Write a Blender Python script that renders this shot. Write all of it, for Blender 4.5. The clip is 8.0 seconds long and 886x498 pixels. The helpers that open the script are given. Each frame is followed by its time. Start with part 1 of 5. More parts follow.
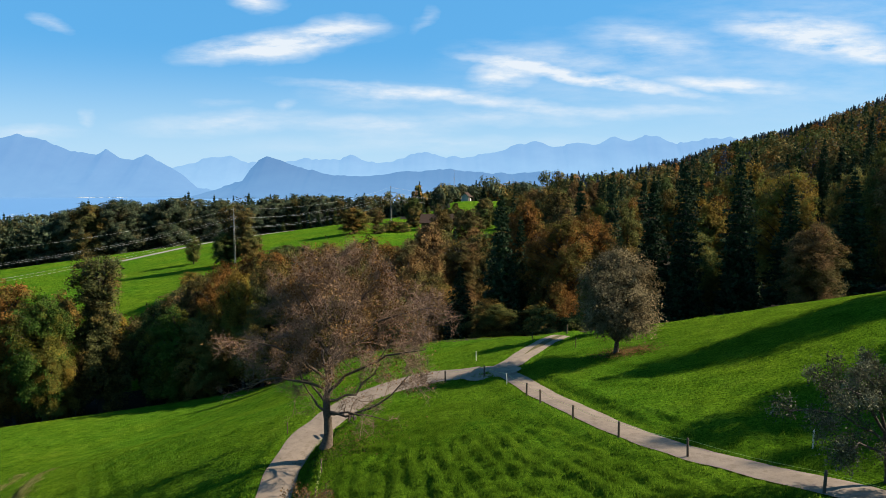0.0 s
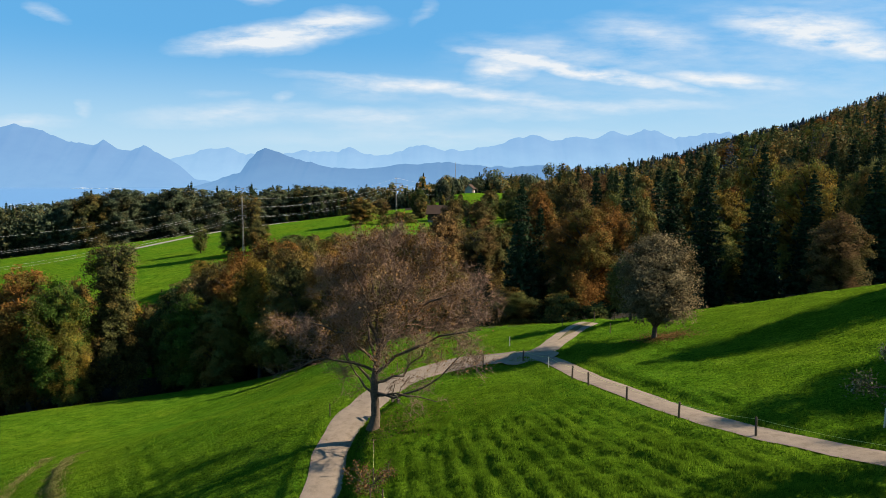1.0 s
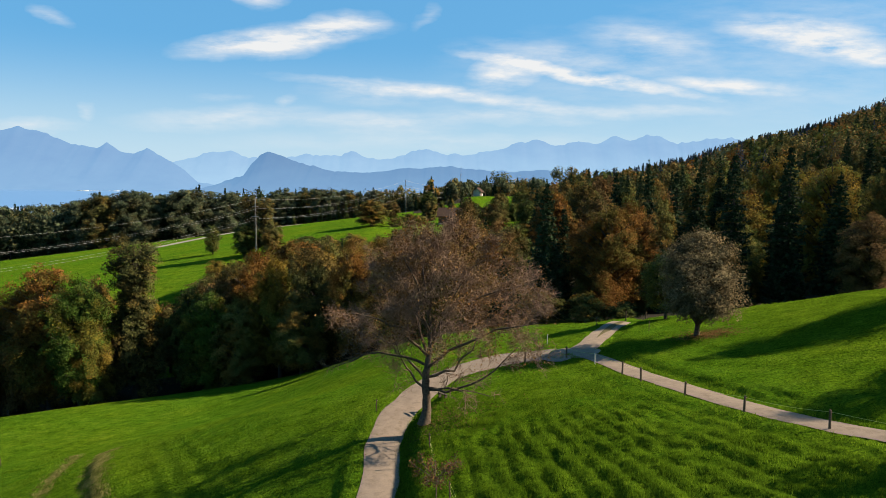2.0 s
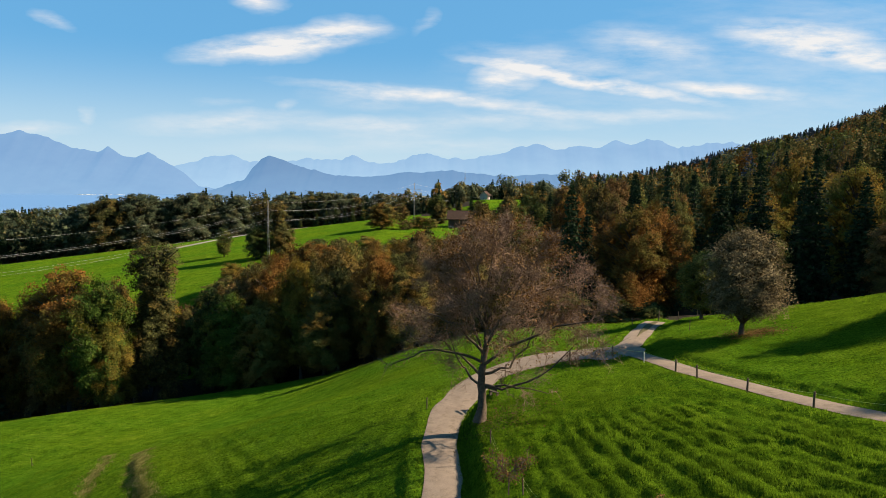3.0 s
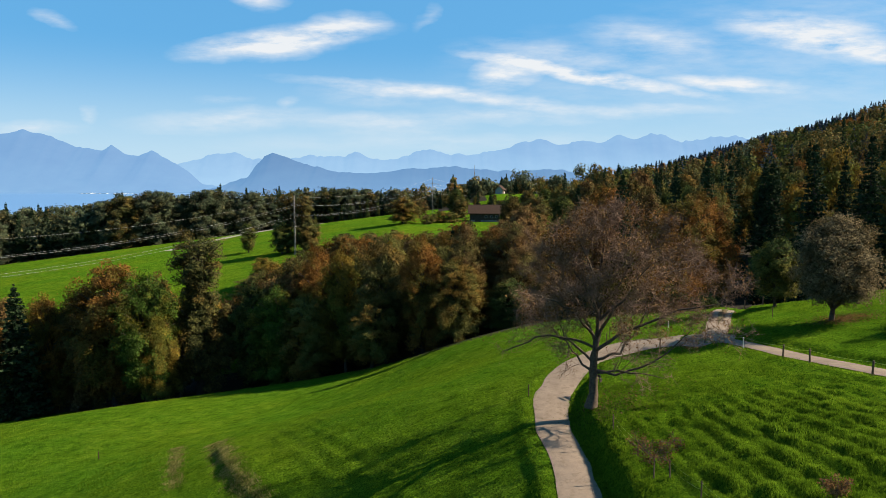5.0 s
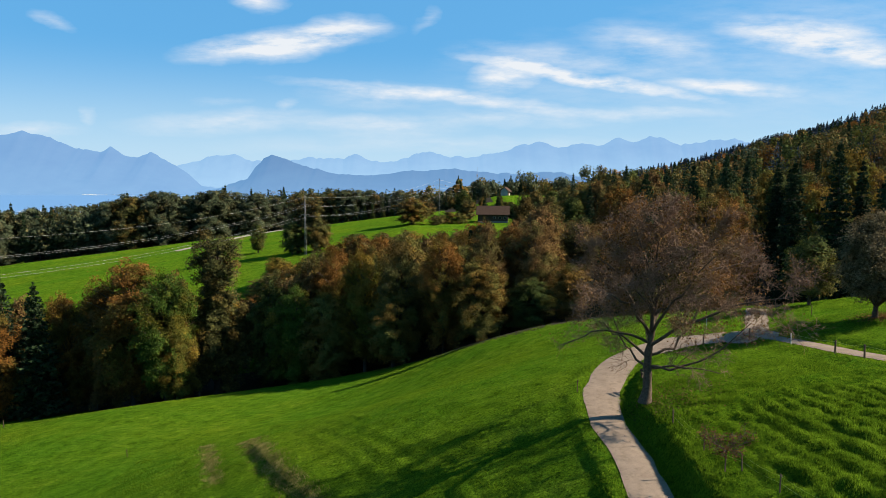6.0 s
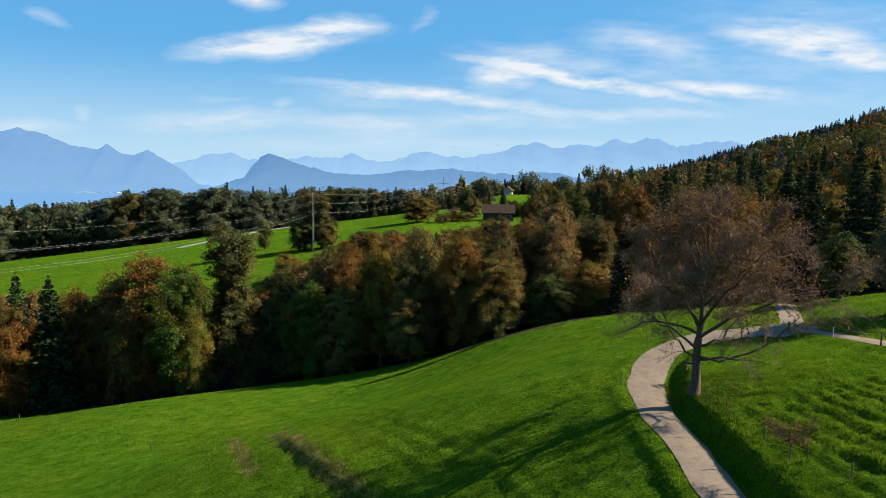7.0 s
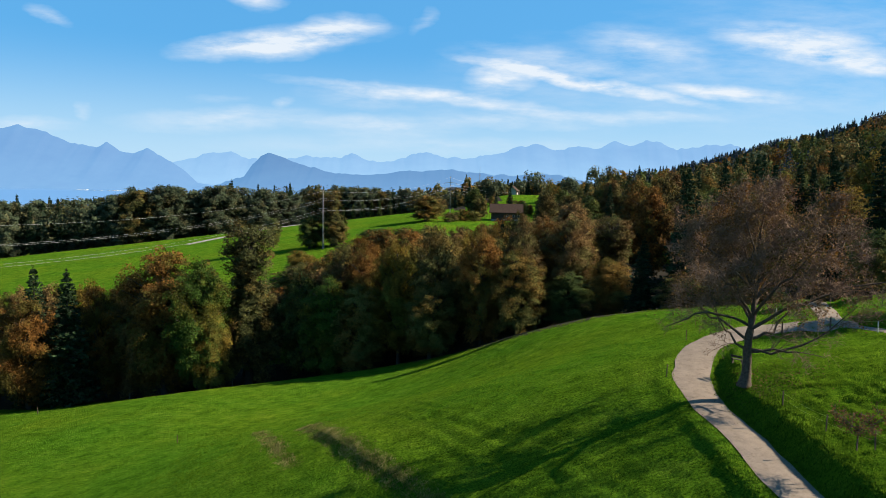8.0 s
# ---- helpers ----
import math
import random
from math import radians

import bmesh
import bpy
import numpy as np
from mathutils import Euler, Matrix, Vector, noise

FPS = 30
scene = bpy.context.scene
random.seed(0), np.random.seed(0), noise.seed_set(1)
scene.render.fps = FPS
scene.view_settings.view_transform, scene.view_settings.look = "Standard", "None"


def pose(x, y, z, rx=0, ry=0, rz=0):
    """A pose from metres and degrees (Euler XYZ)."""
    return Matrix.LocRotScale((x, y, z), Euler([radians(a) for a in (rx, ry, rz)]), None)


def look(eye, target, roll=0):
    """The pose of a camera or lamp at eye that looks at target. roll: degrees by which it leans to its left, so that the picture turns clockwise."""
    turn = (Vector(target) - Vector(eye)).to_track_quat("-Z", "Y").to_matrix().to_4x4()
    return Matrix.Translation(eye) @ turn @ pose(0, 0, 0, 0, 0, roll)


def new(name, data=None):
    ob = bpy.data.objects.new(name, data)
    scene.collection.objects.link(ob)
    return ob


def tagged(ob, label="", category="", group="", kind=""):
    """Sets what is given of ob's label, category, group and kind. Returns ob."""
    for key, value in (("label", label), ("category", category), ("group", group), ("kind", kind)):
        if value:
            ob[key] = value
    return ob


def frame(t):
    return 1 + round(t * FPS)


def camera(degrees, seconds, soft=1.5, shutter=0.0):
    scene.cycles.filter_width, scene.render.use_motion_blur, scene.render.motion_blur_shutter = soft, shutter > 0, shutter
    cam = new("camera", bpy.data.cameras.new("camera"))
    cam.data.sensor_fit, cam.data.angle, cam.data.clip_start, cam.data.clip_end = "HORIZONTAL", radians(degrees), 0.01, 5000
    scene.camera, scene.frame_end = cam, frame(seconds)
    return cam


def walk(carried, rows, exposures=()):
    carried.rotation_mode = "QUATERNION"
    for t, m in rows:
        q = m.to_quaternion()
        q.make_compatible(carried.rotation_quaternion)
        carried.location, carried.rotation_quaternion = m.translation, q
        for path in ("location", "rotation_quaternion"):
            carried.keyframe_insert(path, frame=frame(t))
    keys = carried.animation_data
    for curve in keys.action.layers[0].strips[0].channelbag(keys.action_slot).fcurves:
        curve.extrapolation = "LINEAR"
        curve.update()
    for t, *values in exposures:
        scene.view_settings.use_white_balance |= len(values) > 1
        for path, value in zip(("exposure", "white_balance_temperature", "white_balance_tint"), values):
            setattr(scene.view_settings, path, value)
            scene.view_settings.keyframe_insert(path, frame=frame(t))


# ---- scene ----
cam = camera(64.5, 8.0, soft=0.85)
PATH = [
    (0, (0.17, -0.78, 19.649), (0.169, 1.211, 19.463), -0.2),
    (0.5, (-1.693, -0.805, 19.236), (-1.688, 1.185, 19.04), -0.1),
    (1, (-3.737, -0.599, 18.723), (-3.73, 1.39, 18.518), 0.2),
    (1.5, (-5.57, -0.488, 18.286), (-5.566, 1.502, 18.085), 0.4),
    (3, (-11.739, -0.506, 17.342), (-11.737, 1.486, 17.161), 0.5),
    (3.5, (-13.685, -0.602, 17.151), (-13.687, 1.389, 16.968), 0.2),
    (4, (-15.873, -0.55, 16.939), (-15.88, 1.441, 16.748), -0.1),
    (4.5, (-17.806, -0.462, 16.758), (-17.812, 1.528, 16.565), -0.0),
    (6, (-23.95, -0.225, 15.886), (-23.951, 1.766, 15.701), 0.2),
    (6.5, (-25.868, -0.265, 15.522), (-25.862, 1.726, 15.34), 0.5),
    (7, (-27.941, -0.119, 15.083), (-27.93, 1.873, 14.898), 0.6),
    (7.5, (-29.759, -0.005, 14.68), (-29.746, 1.986, 14.496), 0.8),
    (8, (-31.824, 0.021, 14.152), (-31.809, 2.013, 13.97), 1.1),
]
# the clip's white balance warms and cools again on the way
EXPOSURES = [(0, 1.7, 6550, 10), (1.0, 1.7, 6850, 11), (1.7, 1.7, 7150, 12), (3.0, 1.7, 7400, 14), (3.6, 1.7, 7350, 13), (4.7, 1.7, 7050, 12), (6.0, 1.7, 6850, 12), (7.0, 1.7, 6750, 11), (8, 1.7, 6500, 10)]
walk(cam, [(t, look(eye, target, roll)) for t, eye, target, roll in PATH], EXPOSURES)

# ---- light ----
SUN_ELEVATION, SUN_AZIMUTH = 34.0, 8.0      # degrees; azimuth from +x towards +y
sun_dir = Vector((math.cos(radians(SUN_ELEVATION)) * math.cos(radians(SUN_AZIMUTH)),
                  math.cos(radians(SUN_ELEVATION)) * math.sin(radians(SUN_AZIMUTH)),
                  math.sin(radians(SUN_ELEVATION))))
sun = new("sun", bpy.data.lights.new("sun", "SUN"))
sun.data.energy, sun.data.angle, sun.data.color = 4.75, radians(0.55), (1.0, 0.90, 0.73)
sun.matrix_world = look(sun_dir * 200, (0, 0, 0))

world = bpy.data.worlds.new("sky")
scene.world = world
world.use_nodes = True
wn, wl = world.node_tree.nodes, world.node_tree.links
wn.clear()


def wnode(kind, **props):
    n = wn.new(kind)
    for k, v in props.items():
        if k == "operation":
            n.operation = v
        elif k == "data_type":
            n.data_type = v
        elif k == "gradient_type":
            n.gradient_type = v
        elif k == "vector_type":
            n.vector_type = v
        elif k == "sky_type":
            n.sky_type = v
    return n


def wmath(op, a, b=None):
    n = wnode("ShaderNodeMath", operation=op)
    for i, v in enumerate((a, b)):
        if v is None:
            continue
        if isinstance(v, (int, float)):
            n.inputs[i].default_value = v
        else:
            wl.new(v, n.inputs[i])
    return n.outputs[0]


sky = wnode("ShaderNodeTexSky", sky_type="NISHITA")
sky.sun_disc = False
sky.sun_elevation = radians(SUN_ELEVATION)
sky.sun_rotation = radians(90 - SUN_AZIMUTH)
sky.altitude, sky.air_density, sky.dust_density, sky.ozone_density = 600, 1.0, 0.7, 2.2
tint = wnode("ShaderNodeMix", data_type="RGBA")
tint.blend_type = "MULTIPLY"
tint.inputs[0].default_value = 1.0
tint.inputs[7].default_value = (0.50, 0.95, 1.15, 1)
wl.new(sky.outputs[0], tint.inputs[6])
# the even azure of clear autumn air, over the modelled sky
azure = wnode("ShaderNodeMix", data_type="RGBA")
azure.inputs[0].default_value = 0.72
azure.inputs[7].default_value = (1.0, 3.82, 7.45, 1)
wl.new(tint.outputs[2], azure.inputs[6])

# cirrus on the plane one unit ahead of the place: across u, up v
geo = wnode("ShaderNodeTexCoord")
sep = wnode("ShaderNodeSeparateXYZ")
wl.new(geo.outputs["Generated"], sep.inputs[0])
ahead = wmath("MAXIMUM", sep.outputs[1], 0.05)
uu = wmath("DIVIDE", sep.outputs[0], ahead)
vv = wmath("DIVIDE", sep.outputs[2], ahead)
plane = wnode("ShaderNodeCombineXYZ")
wl.new(uu, plane.inputs[0])
wl.new(vv, plane.inputs[1])


def wnoise(sx, sy, scale, detail, rough=0.6, lacun=2.0):
    mp = wnode("ShaderNodeMapping")
    mp.inputs["Scale"].default_value = (sx, sy, 1)
    mp.inputs["Rotation"].default_value = (0, 0, radians(7))
    wl.new(plane.outputs[0], mp.inputs[0])
    nz = wnode("ShaderNodeTexNoise")
    nz.inputs["Scale"].default_value, nz.inputs["Detail"].default_value = scale, detail
    nz.inputs["Roughness"].default_value, nz.inputs["Lacunarity"].default_value = rough, lacun
    wl.new(mp.outputs[0], nz.inputs["Vector"])
    return nz


warp_noise = wnoise(1, 2.2, 9.0, 4)
warp = wnode("ShaderNodeVectorMath", operation="MULTIPLY_ADD")
wl.new(warp_noise.outputs["Color"], warp.inputs[0])
warp.inputs[1].default_value = (0.07, 0.026, 0)
wl.new(plane.outputs[0], warp.inputs[2])
shift = wnode("ShaderNodeVectorMath", operation="SUBTRACT")
wl.new(warp.outputs[0], shift.inputs[0])
shift.inputs[1].default_value = (0.035, 0.013, 0)
# across, up, half width, half height, slope in degrees, thickness
CIRRUS = [
    (-0.150, 0.212, 0.065, 0.020, 9, 1.25), (-0.270, 0.186, 0.110, 0.020, 5, 1.2), (-0.210, 0.197, 0.14, 0.022, 7, 0.8),
    (-0.260, 0.253, 0.042, 0.016, -6, 1.2), (-0.545, 0.226, 0.035, 0.010, -20, 0.6), (-0.028, 0.226, 0.012, 0.024, -55, 0.5),
    (0.170, 0.172, 0.150, 0.020, -4, 0.5), (0.080, 0.150, 0.050, 0.022, 10, 1.1), (0.204, 0.1465, 0.175, 0.0085, -9.6, 1.7),
    (0.395, 0.137, 0.100, 0.010, -4, 1.25), (0.505, 0.206, 0.110, 0.024, -6, 1.25), (0.590, 0.178, 0.12, 0.016, -9, 1.1),
    (0.020, 0.120, 0.260, 0.010, -6, 1.0), (-0.080, 0.122, 0.12, 0.020, -2, 0.65), (-0.300, 0.086, 0.150, 0.018, 2, 0.8),
    (-0.080, 0.081, 0.120, 0.016, 0, 0.8), (0.095, 0.092, 0.110, 0.012, -2, 0.65), (-0.580, 0.075, 0.080, 0.012, 0, 0.7),
    (-0.498, 0.094, 0.014, 0.012, 0, 0.7), (-0.215, 0.112, 0.014, 0.009, 0, 0.7), (0.290, 0.200, 0.100, 0.024, -8, 0.6),
    (0.30, 0.100, 0.10, 0.008, -2, 0.5), (-0.31, 0.115, 0.05, 0.008, 0, 0.45), (0.0, 0.055, 0.35, 0.014, 0, 0.4), (0.56, 0.20, 0.32, 0.10, 0, 0.42), (0.16, 0.17, 0.20, 0.05, 2, 0.22), (0.30, 0.12, 0.30, 0.05, 0, 0.25),
]
total = None
for cx, cy, hw, hh, slope, thick in CIRRUS:
    mp = wnode("ShaderNodeMapping")
    mp.vector_type = "TEXTURE"
    mp.inputs["Location"].default_value = (cx, cy, 0)
    mp.inputs["Rotation"].default_value = (0, 0, radians(slope))
    mp.inputs["Scale"].default_value = (hw * 1.2, hh * 1.22, 1)
    wl.new(shift.outputs[0], mp.inputs[0])
    gr = wnode("ShaderNodeTexGradient", gradient_type="SPHERICAL")
    wl.new(mp.outputs[0], gr.inputs[0])
    one = wmath("MULTIPLY", gr.outputs[0], thick)
    total = one if total is None else wmath("ADD", total, one)
fibre = wnoise(3, 13, 3.2, 8, 0.62)
fibres = wmath("MULTIPLY_ADD", fibre.outputs["Fac"], 2.6)
wn[-1].inputs[2].default_value = -0.65
cover = wmath("MULTIPLY", total, fibres)
cover = wmath("MULTIPLY", cover, 1.25)
front = wmath("GREATER_THAN", sep.outputs[1], 0.06)
cover = wmath("MULTIPLY", cover, front)
soft = wnode("ShaderNodeMapRange")
soft.interpolation_type = "LINEAR"
soft.inputs["From Min"].default_value, soft.inputs["From Max"].default_value = 0.03, 1.25
soft.inputs["To Max"].default_value = 0.92
wl.new(cover, soft.inputs["Value"])
haze = wnode("ShaderNodeMapRange")
haze.interpolation_type = "SMOOTHSTEP"
haze.inputs["From Min"].default_value, haze.inputs["From Max"].default_value = 0.19, 0.0
haze.inputs["To Min"].default_value, haze.inputs["To Max"].default_value = 0.0, 0.95
wl.new(sep.outputs[2], haze.inputs["Value"])
pale = wnode("ShaderNodeMix", data_type="RGBA")
wl.new(haze.outputs[0], pale.inputs[0])
wl.new(azure.outputs[2], pale.inputs[6])
pale.inputs[7].default_value = (4.4, 6.4, 8.0, 1)
cloudy = wnode("ShaderNodeMix", data_type="RGBA")
wl.new(soft.outputs[0], cloudy.inputs[0])
wl.new(pale.outputs[2], cloudy.inputs[6])
cloudy.inputs[7].default_value = (7.2, 7.7, 8.2, 1)
background = wnode("ShaderNodeBackground")
background.inputs["Strength"].default_value = 0.0370
wl.new(cloudy.outputs[2], background.inputs["Color"])
out = wnode("ShaderNodeOutputWorld")
wl.new(background.outputs[0], out.inputs[0])


# ---- materials ----
def shader(name):
    m = bpy.data.materials.new(name)
    m.use_nodes = True
    n = m.node_tree.nodes
    return m, n, m.node_tree.links, n["Principled BSDF"]


def ramp(n, l, fac, stops):
    r = n.new("ShaderNodeValToRGB")
    while len(r.color_ramp.elements) < len(stops):
        r.color_ramp.elements.new(0.5)
    for e, (p, c) in zip(r.color_ramp.elements, stops):
        e.position, e.color = p, (*c, 1)
    l.new(fac, r.inputs[0])
    return r.outputs[0]


def noisy(n, l, scale, detail=4, rough=0.6, stretch=None, turn=0.0, space="Position"):
    if space == "Object":
        src = n.new("ShaderNodeTexCoord").outputs["Object"]
    else:
        src = n.new("ShaderNodeNewGeometry").outputs["Position"]
    if stretch:
        mp = n.new("ShaderNodeMapping")
        mp.inputs["Scale"].default_value = stretch
        mp.inputs["Rotation"].default_value = (0, 0, radians(turn))
        l.new(src, mp.inputs[0])
        src = mp.outputs[0]
    t = n.new("ShaderNodeTexNoise")
    t.inputs["Scale"].default_value, t.inputs["Detail"].default_value, t.inputs["Roughness"].default_value = scale, detail, rough
    l.new(src, t.inputs["Vector"])
    return t.outputs["Fac"]


def mixed(n, l, fac, a, b, mode="MIX"):
    m = n.new("ShaderNodeMix")
    m.data_type, m.blend_type = "RGBA", mode
    for sock, v in ((0, fac), (6, a), (7, b)):
        if isinstance(v, (int, float)):
            m.inputs[sock].default_value = v
        elif isinstance(v, tuple):
            m.inputs[sock].default_value = (*v, 1)
        else:
            l.new(v, m.inputs[sock])
    return m.outputs[2]


def bumped(n, l, bsdf, height, strength, distance):
    b = n.new("ShaderNodeBump")
    b.inputs["Strength"].default_value, b.inputs["Distance"].default_value = strength, distance
    l.new(height, b.inputs["Height"])
    l.new(b.outputs[0], bsdf.inputs["Normal"])


def plain(name, colour, rough=0.8, scale=6.0, vary=0.25, metal=0.0, space="Position"):
    m, n, l, b = shader(name)
    f = noisy(n, l, scale, 5, 0.65, space=space)
    lo = tuple(c * (1 - vary) for c in colour)
    hi = tuple(min(1, c * (1 + vary)) for c in colour)
    l.new(ramp(n, l, f, [(0.3, lo), (0.7, hi)]), b.inputs["Base Color"])
    b.inputs["Roughness"].default_value, b.inputs["Metallic"].default_value = rough, metal
    b.inputs["Specular IOR Level"].default_value = 0.08 if rough > 0.8 else 0.4
    bumped(n, l, b, f, 0.3, 0.02)
    return m


def leaf_material(name, dark, mid, light, through_light=0.16, gloss=0.02, turning=None, amount=0.5):
    """turning: what the colour is multiplied by in the patches of the crown that autumn has reached; amount: how much of it has turned."""
    m, n, l, b = shader(name)
    dark, mid, light = ((c[0] * 1.06, c[1], c[2] * 1.2) for c in (dark, mid, light))
    clump = noisy(n, l, 0.55, 3, 0.6)
    isl = n.new("ShaderNodeNewGeometry").outputs["Random Per Island"]
    own = n.new("ShaderNodeObjectInfo").outputs["Random"]
    total = None
    for sock, share in ((clump, 0.78), (isl, 0.34), (own, 0.16)):
        ma = n.new("ShaderNodeMath")
        ma.operation = "MULTIPLY_ADD"
        l.new(sock, ma.inputs[0])
        ma.inputs[1].default_value = share
        if total is None:
            ma.inputs[2].default_value = 0.0
        else:
            l.new(total, ma.inputs[2])
        total = ma.outputs[0]
    col = ramp(n, l, total, [(0.35, tuple(c * 0.7 for c in dark)), (0.65, tuple(c * 1.08 for c in mid)), (0.98, tuple(c * 1.4 for c in light))])
    if turning:
        patch = noisy(n, l, 0.17, 3, 0.55)
        jit = n.new("ShaderNodeMath")
        jit.operation = "MULTIPLY_ADD"
        l.new(isl, jit.inputs[0])
        jit.inputs[1].default_value = 0.10
        l.new(patch, jit.inputs[2])
        lo = 0.66 - 0.24 * amount
        turned = ramp(n, l, jit.outputs[0], [(lo - 0.05, (0, 0, 0)), (lo + 0.05, (1, 1, 1))])
        col = mixed(n, l, turned, col, mixed(n, l, 1.0, col, turning, "MULTIPLY"))
    l.new(col, b.inputs["Base Color"])
    b.inputs["Roughness"].default_value = 0.75
    b.inputs["Specular IOR Level"].default_value = gloss
    tr = n.new("ShaderNodeBsdfTranslucent")
    l.new(col, tr.inputs["Color"])
    mx = n.new("ShaderNodeMixShader")
    mx.inputs[0].default_value = through_light
    l.new(b.outputs[0], mx.inputs[1])
    l.new(tr.outputs[0], mx.inputs[2])
    l.new(mx.outputs[0], n["Material Output"].inputs[0])
    return m


LEAF = {
    "green": leaf_material("leaf_green", (0.016, 0.027, 0.007), (0.040, 0.058, 0.013), (0.072, 0.096, 0.020), turning=(1.5, 1.05, 0.9), amount=0.25),
    "fresh": leaf_material("leaf_fresh_green", (0.018, 0.039, 0.006), (0.042, 0.080, 0.011), (0.078, 0.114, 0.017), 0.32, turning=(1.9, 0.95, 0.9), amount=0.2),
    "olive": leaf_material("leaf_olive", (0.030, 0.039, 0.010), (0.077, 0.082, 0.018), (0.133, 0.119, 0.028), 0.26, turning=(1.3, 0.80, 0.7), amount=0.4),
    "rust": leaf_material("leaf_rust", (0.048, 0.024, 0.006), (0.112, 0.055, 0.011), (0.170, 0.086, 0.018), 0.28, turning=(0.55, 0.95, 0.9), amount=0.3),
    "gold": leaf_material("leaf_gold", (0.060, 0.041, 0.007), (0.122, 0.084, 0.012), (0.175, 0.128, 0.022), 0.32, turning=(0.58, 0.92, 1.0), amount=0.3),
    "brown": leaf_material("leaf_brown", (0.042, 0.027, 0.010), (0.096, 0.060, 0.019), (0.155, 0.096, 0.030), 0.26, turning=(0.66, 0.98, 0.85), amount=0.35),
    "needle": leaf_material("needle_dark_green", (0.007, 0.014, 0.006), (0.016, 0.030, 0.011), (0.028, 0.047, 0.017), 0.10),
    # spruces of the far ridge: haze is mixed into this bluish colour
    "ridge": leaf_material("needle_hazed_blue", (0.018, 0.030, 0.034), (0.027, 0.042, 0.047), (0.038, 0.055, 0.060), 0.05),
    "pear": leaf_material("leaf_grey_green", (0.030, 0.026, 0.010), (0.080, 0.065, 0.026), (0.140, 0.113, 0.050)),
    # trees of the far wood: lifted and dulled in colour to stand for haze
    "distant": leaf_material("leaf_hazed_green", (0.020, 0.031, 0.016), (0.046, 0.062, 0.028), (0.074, 0.092, 0.042), 0.22, turning=(1.45, 1.05, 0.9), amount=0.15),
    "silver": leaf_material("leaf_silver_green", (0.024, 0.029, 0.011), (0.056, 0.062, 0.027), (0.115, 0.118, 0.068), 0.15),
    "dusk": leaf_material("leaf_deep_green", (0.019, 0.024, 0.008), (0.046, 0.051, 0.014), (0.085, 0.084, 0.022), turning=(1.45, 0.98, 0.85), amount=0.4),
    "withered": leaf_material("leaf_withered", (0.048, 0.027, 0.010), (0.105, 0.060, 0.019), (0.155, 0.095, 0.032), 0.25),
}
BARK = plain("bark", (0.048, 0.0384, 0.0304), 0.9, 9.0, 0.45)
BARK_GREY = plain("bark_lichen", (0.070, 0.052, 0.038), 0.9, 7.0, 0.5)
TWIG = plain("twig_bark", (0.150, 0.094, 0.064), 0.85, 5.0, 0.35)


def grass_material():
    m, n, l, b = shader("meadow")
    big = noisy(n, l, 0.045, 4, 0.6)
    mid = noisy(n, l, 0.45, 4, 0.65)
    fine = noisy(n, l, 5.5, 5, 0.75)
    base = ramp(n, l, mid, [(0.30, (0.0345, 0.0750, 0.005)), (0.55, (0.0560, 0.1105, 0.008)), (0.78, (0.0840, 0.1370, 0.013))])
    yellow = ramp(n, l, big, [(0.40, (0.85, 1.0, 0.9)), (0.66, (1.28, 1.10, 0.95))])
    col = mixed(n, l, 1.0, base, yellow, "MULTIPLY")
    speck = ramp(n, l, fine, [(0.34, (0.28, 0.34, 0.4)), (0.52, (1.0, 1.0, 1.0)), (0.72, (1.65, 1.55, 1.3))])
    col = mixed(n, l, 1.0, col, speck, "MULTIPLY")
    swath = noisy(n, l, 2.2, 4, 0.7, (0.22, 1.5, 1), 12)
    col = mixed(n, l, 1.0, col, ramp(n, l, swath, [(0.30, (0.62, 0.68, 0.7)), (0.5, (1.0, 1.0, 1.0)), (0.72, (1.28, 1.2, 1.1))]), "MULTIPLY")
    bare = ramp(n, l, noisy(n, l, 0.22, 5, 0.7), [(0.70, (0, 0, 0)), (0.80, (0.5, 0.5, 0.5))])
    col = mixed(n, l, bare, col, (0.13, 0.105, 0.04))
    l.new(col, b.inputs["Base Color"])
    b.inputs["Roughness"].default_value = 0.85
    b.inputs["Specular IOR Level"].default_value = 0.0
    tuft = noisy(n, l, 3.2, 6, 0.75)
    bumped(n, l, b, tuft, 1.0, 0.5)
    return m


MEADOW = grass_material()
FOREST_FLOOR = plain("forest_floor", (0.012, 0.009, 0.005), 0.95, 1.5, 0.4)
BLADE = leaf_material("grass_blade", (0.038, 0.084, 0.005), (0.067, 0.132, 0.007), (0.104, 0.168, 0.010), 0.5, 0.0)
WEED = leaf_material("weed_blade", (0.060, 0.072, 0.014), (0.135, 0.138, 0.032), (0.240, 0.200, 0.080), 0.4)


def gravel_material(name, tone):
    m, n, l, b = shader(name)
    f = noisy(n, l, 14.0, 5, 0.7)
    g = noisy(n, l, 0.8, 4, 0.65)
    lo, hi = tuple(c * 0.72 for c in tone), tuple(c * 1.15 for c in tone)
    col = mixed(n, l, 0.55, ramp(n, l, f, [(0.3, lo), (0.7, hi)]), ramp(n, l, g, [(0.35, lo), (0.68, hi)]))
    dirt = ramp(n, l, noisy(n, l, 1.7, 5, 0.75), [(0.50, (0, 0, 0)), (0.70, (0.7, 0.7, 0.7))])
    col = mixed(n, l, dirt, col, (0.085, 0.066, 0.046))
    l.new(col, b.inputs["Base Color"])
    b.inputs["Roughness"].default_value = 0.9
    b.inputs["Specular IOR Level"].default_value = 0.05
    bumped(n, l, b, f, 0.35, 0.03)
    return m


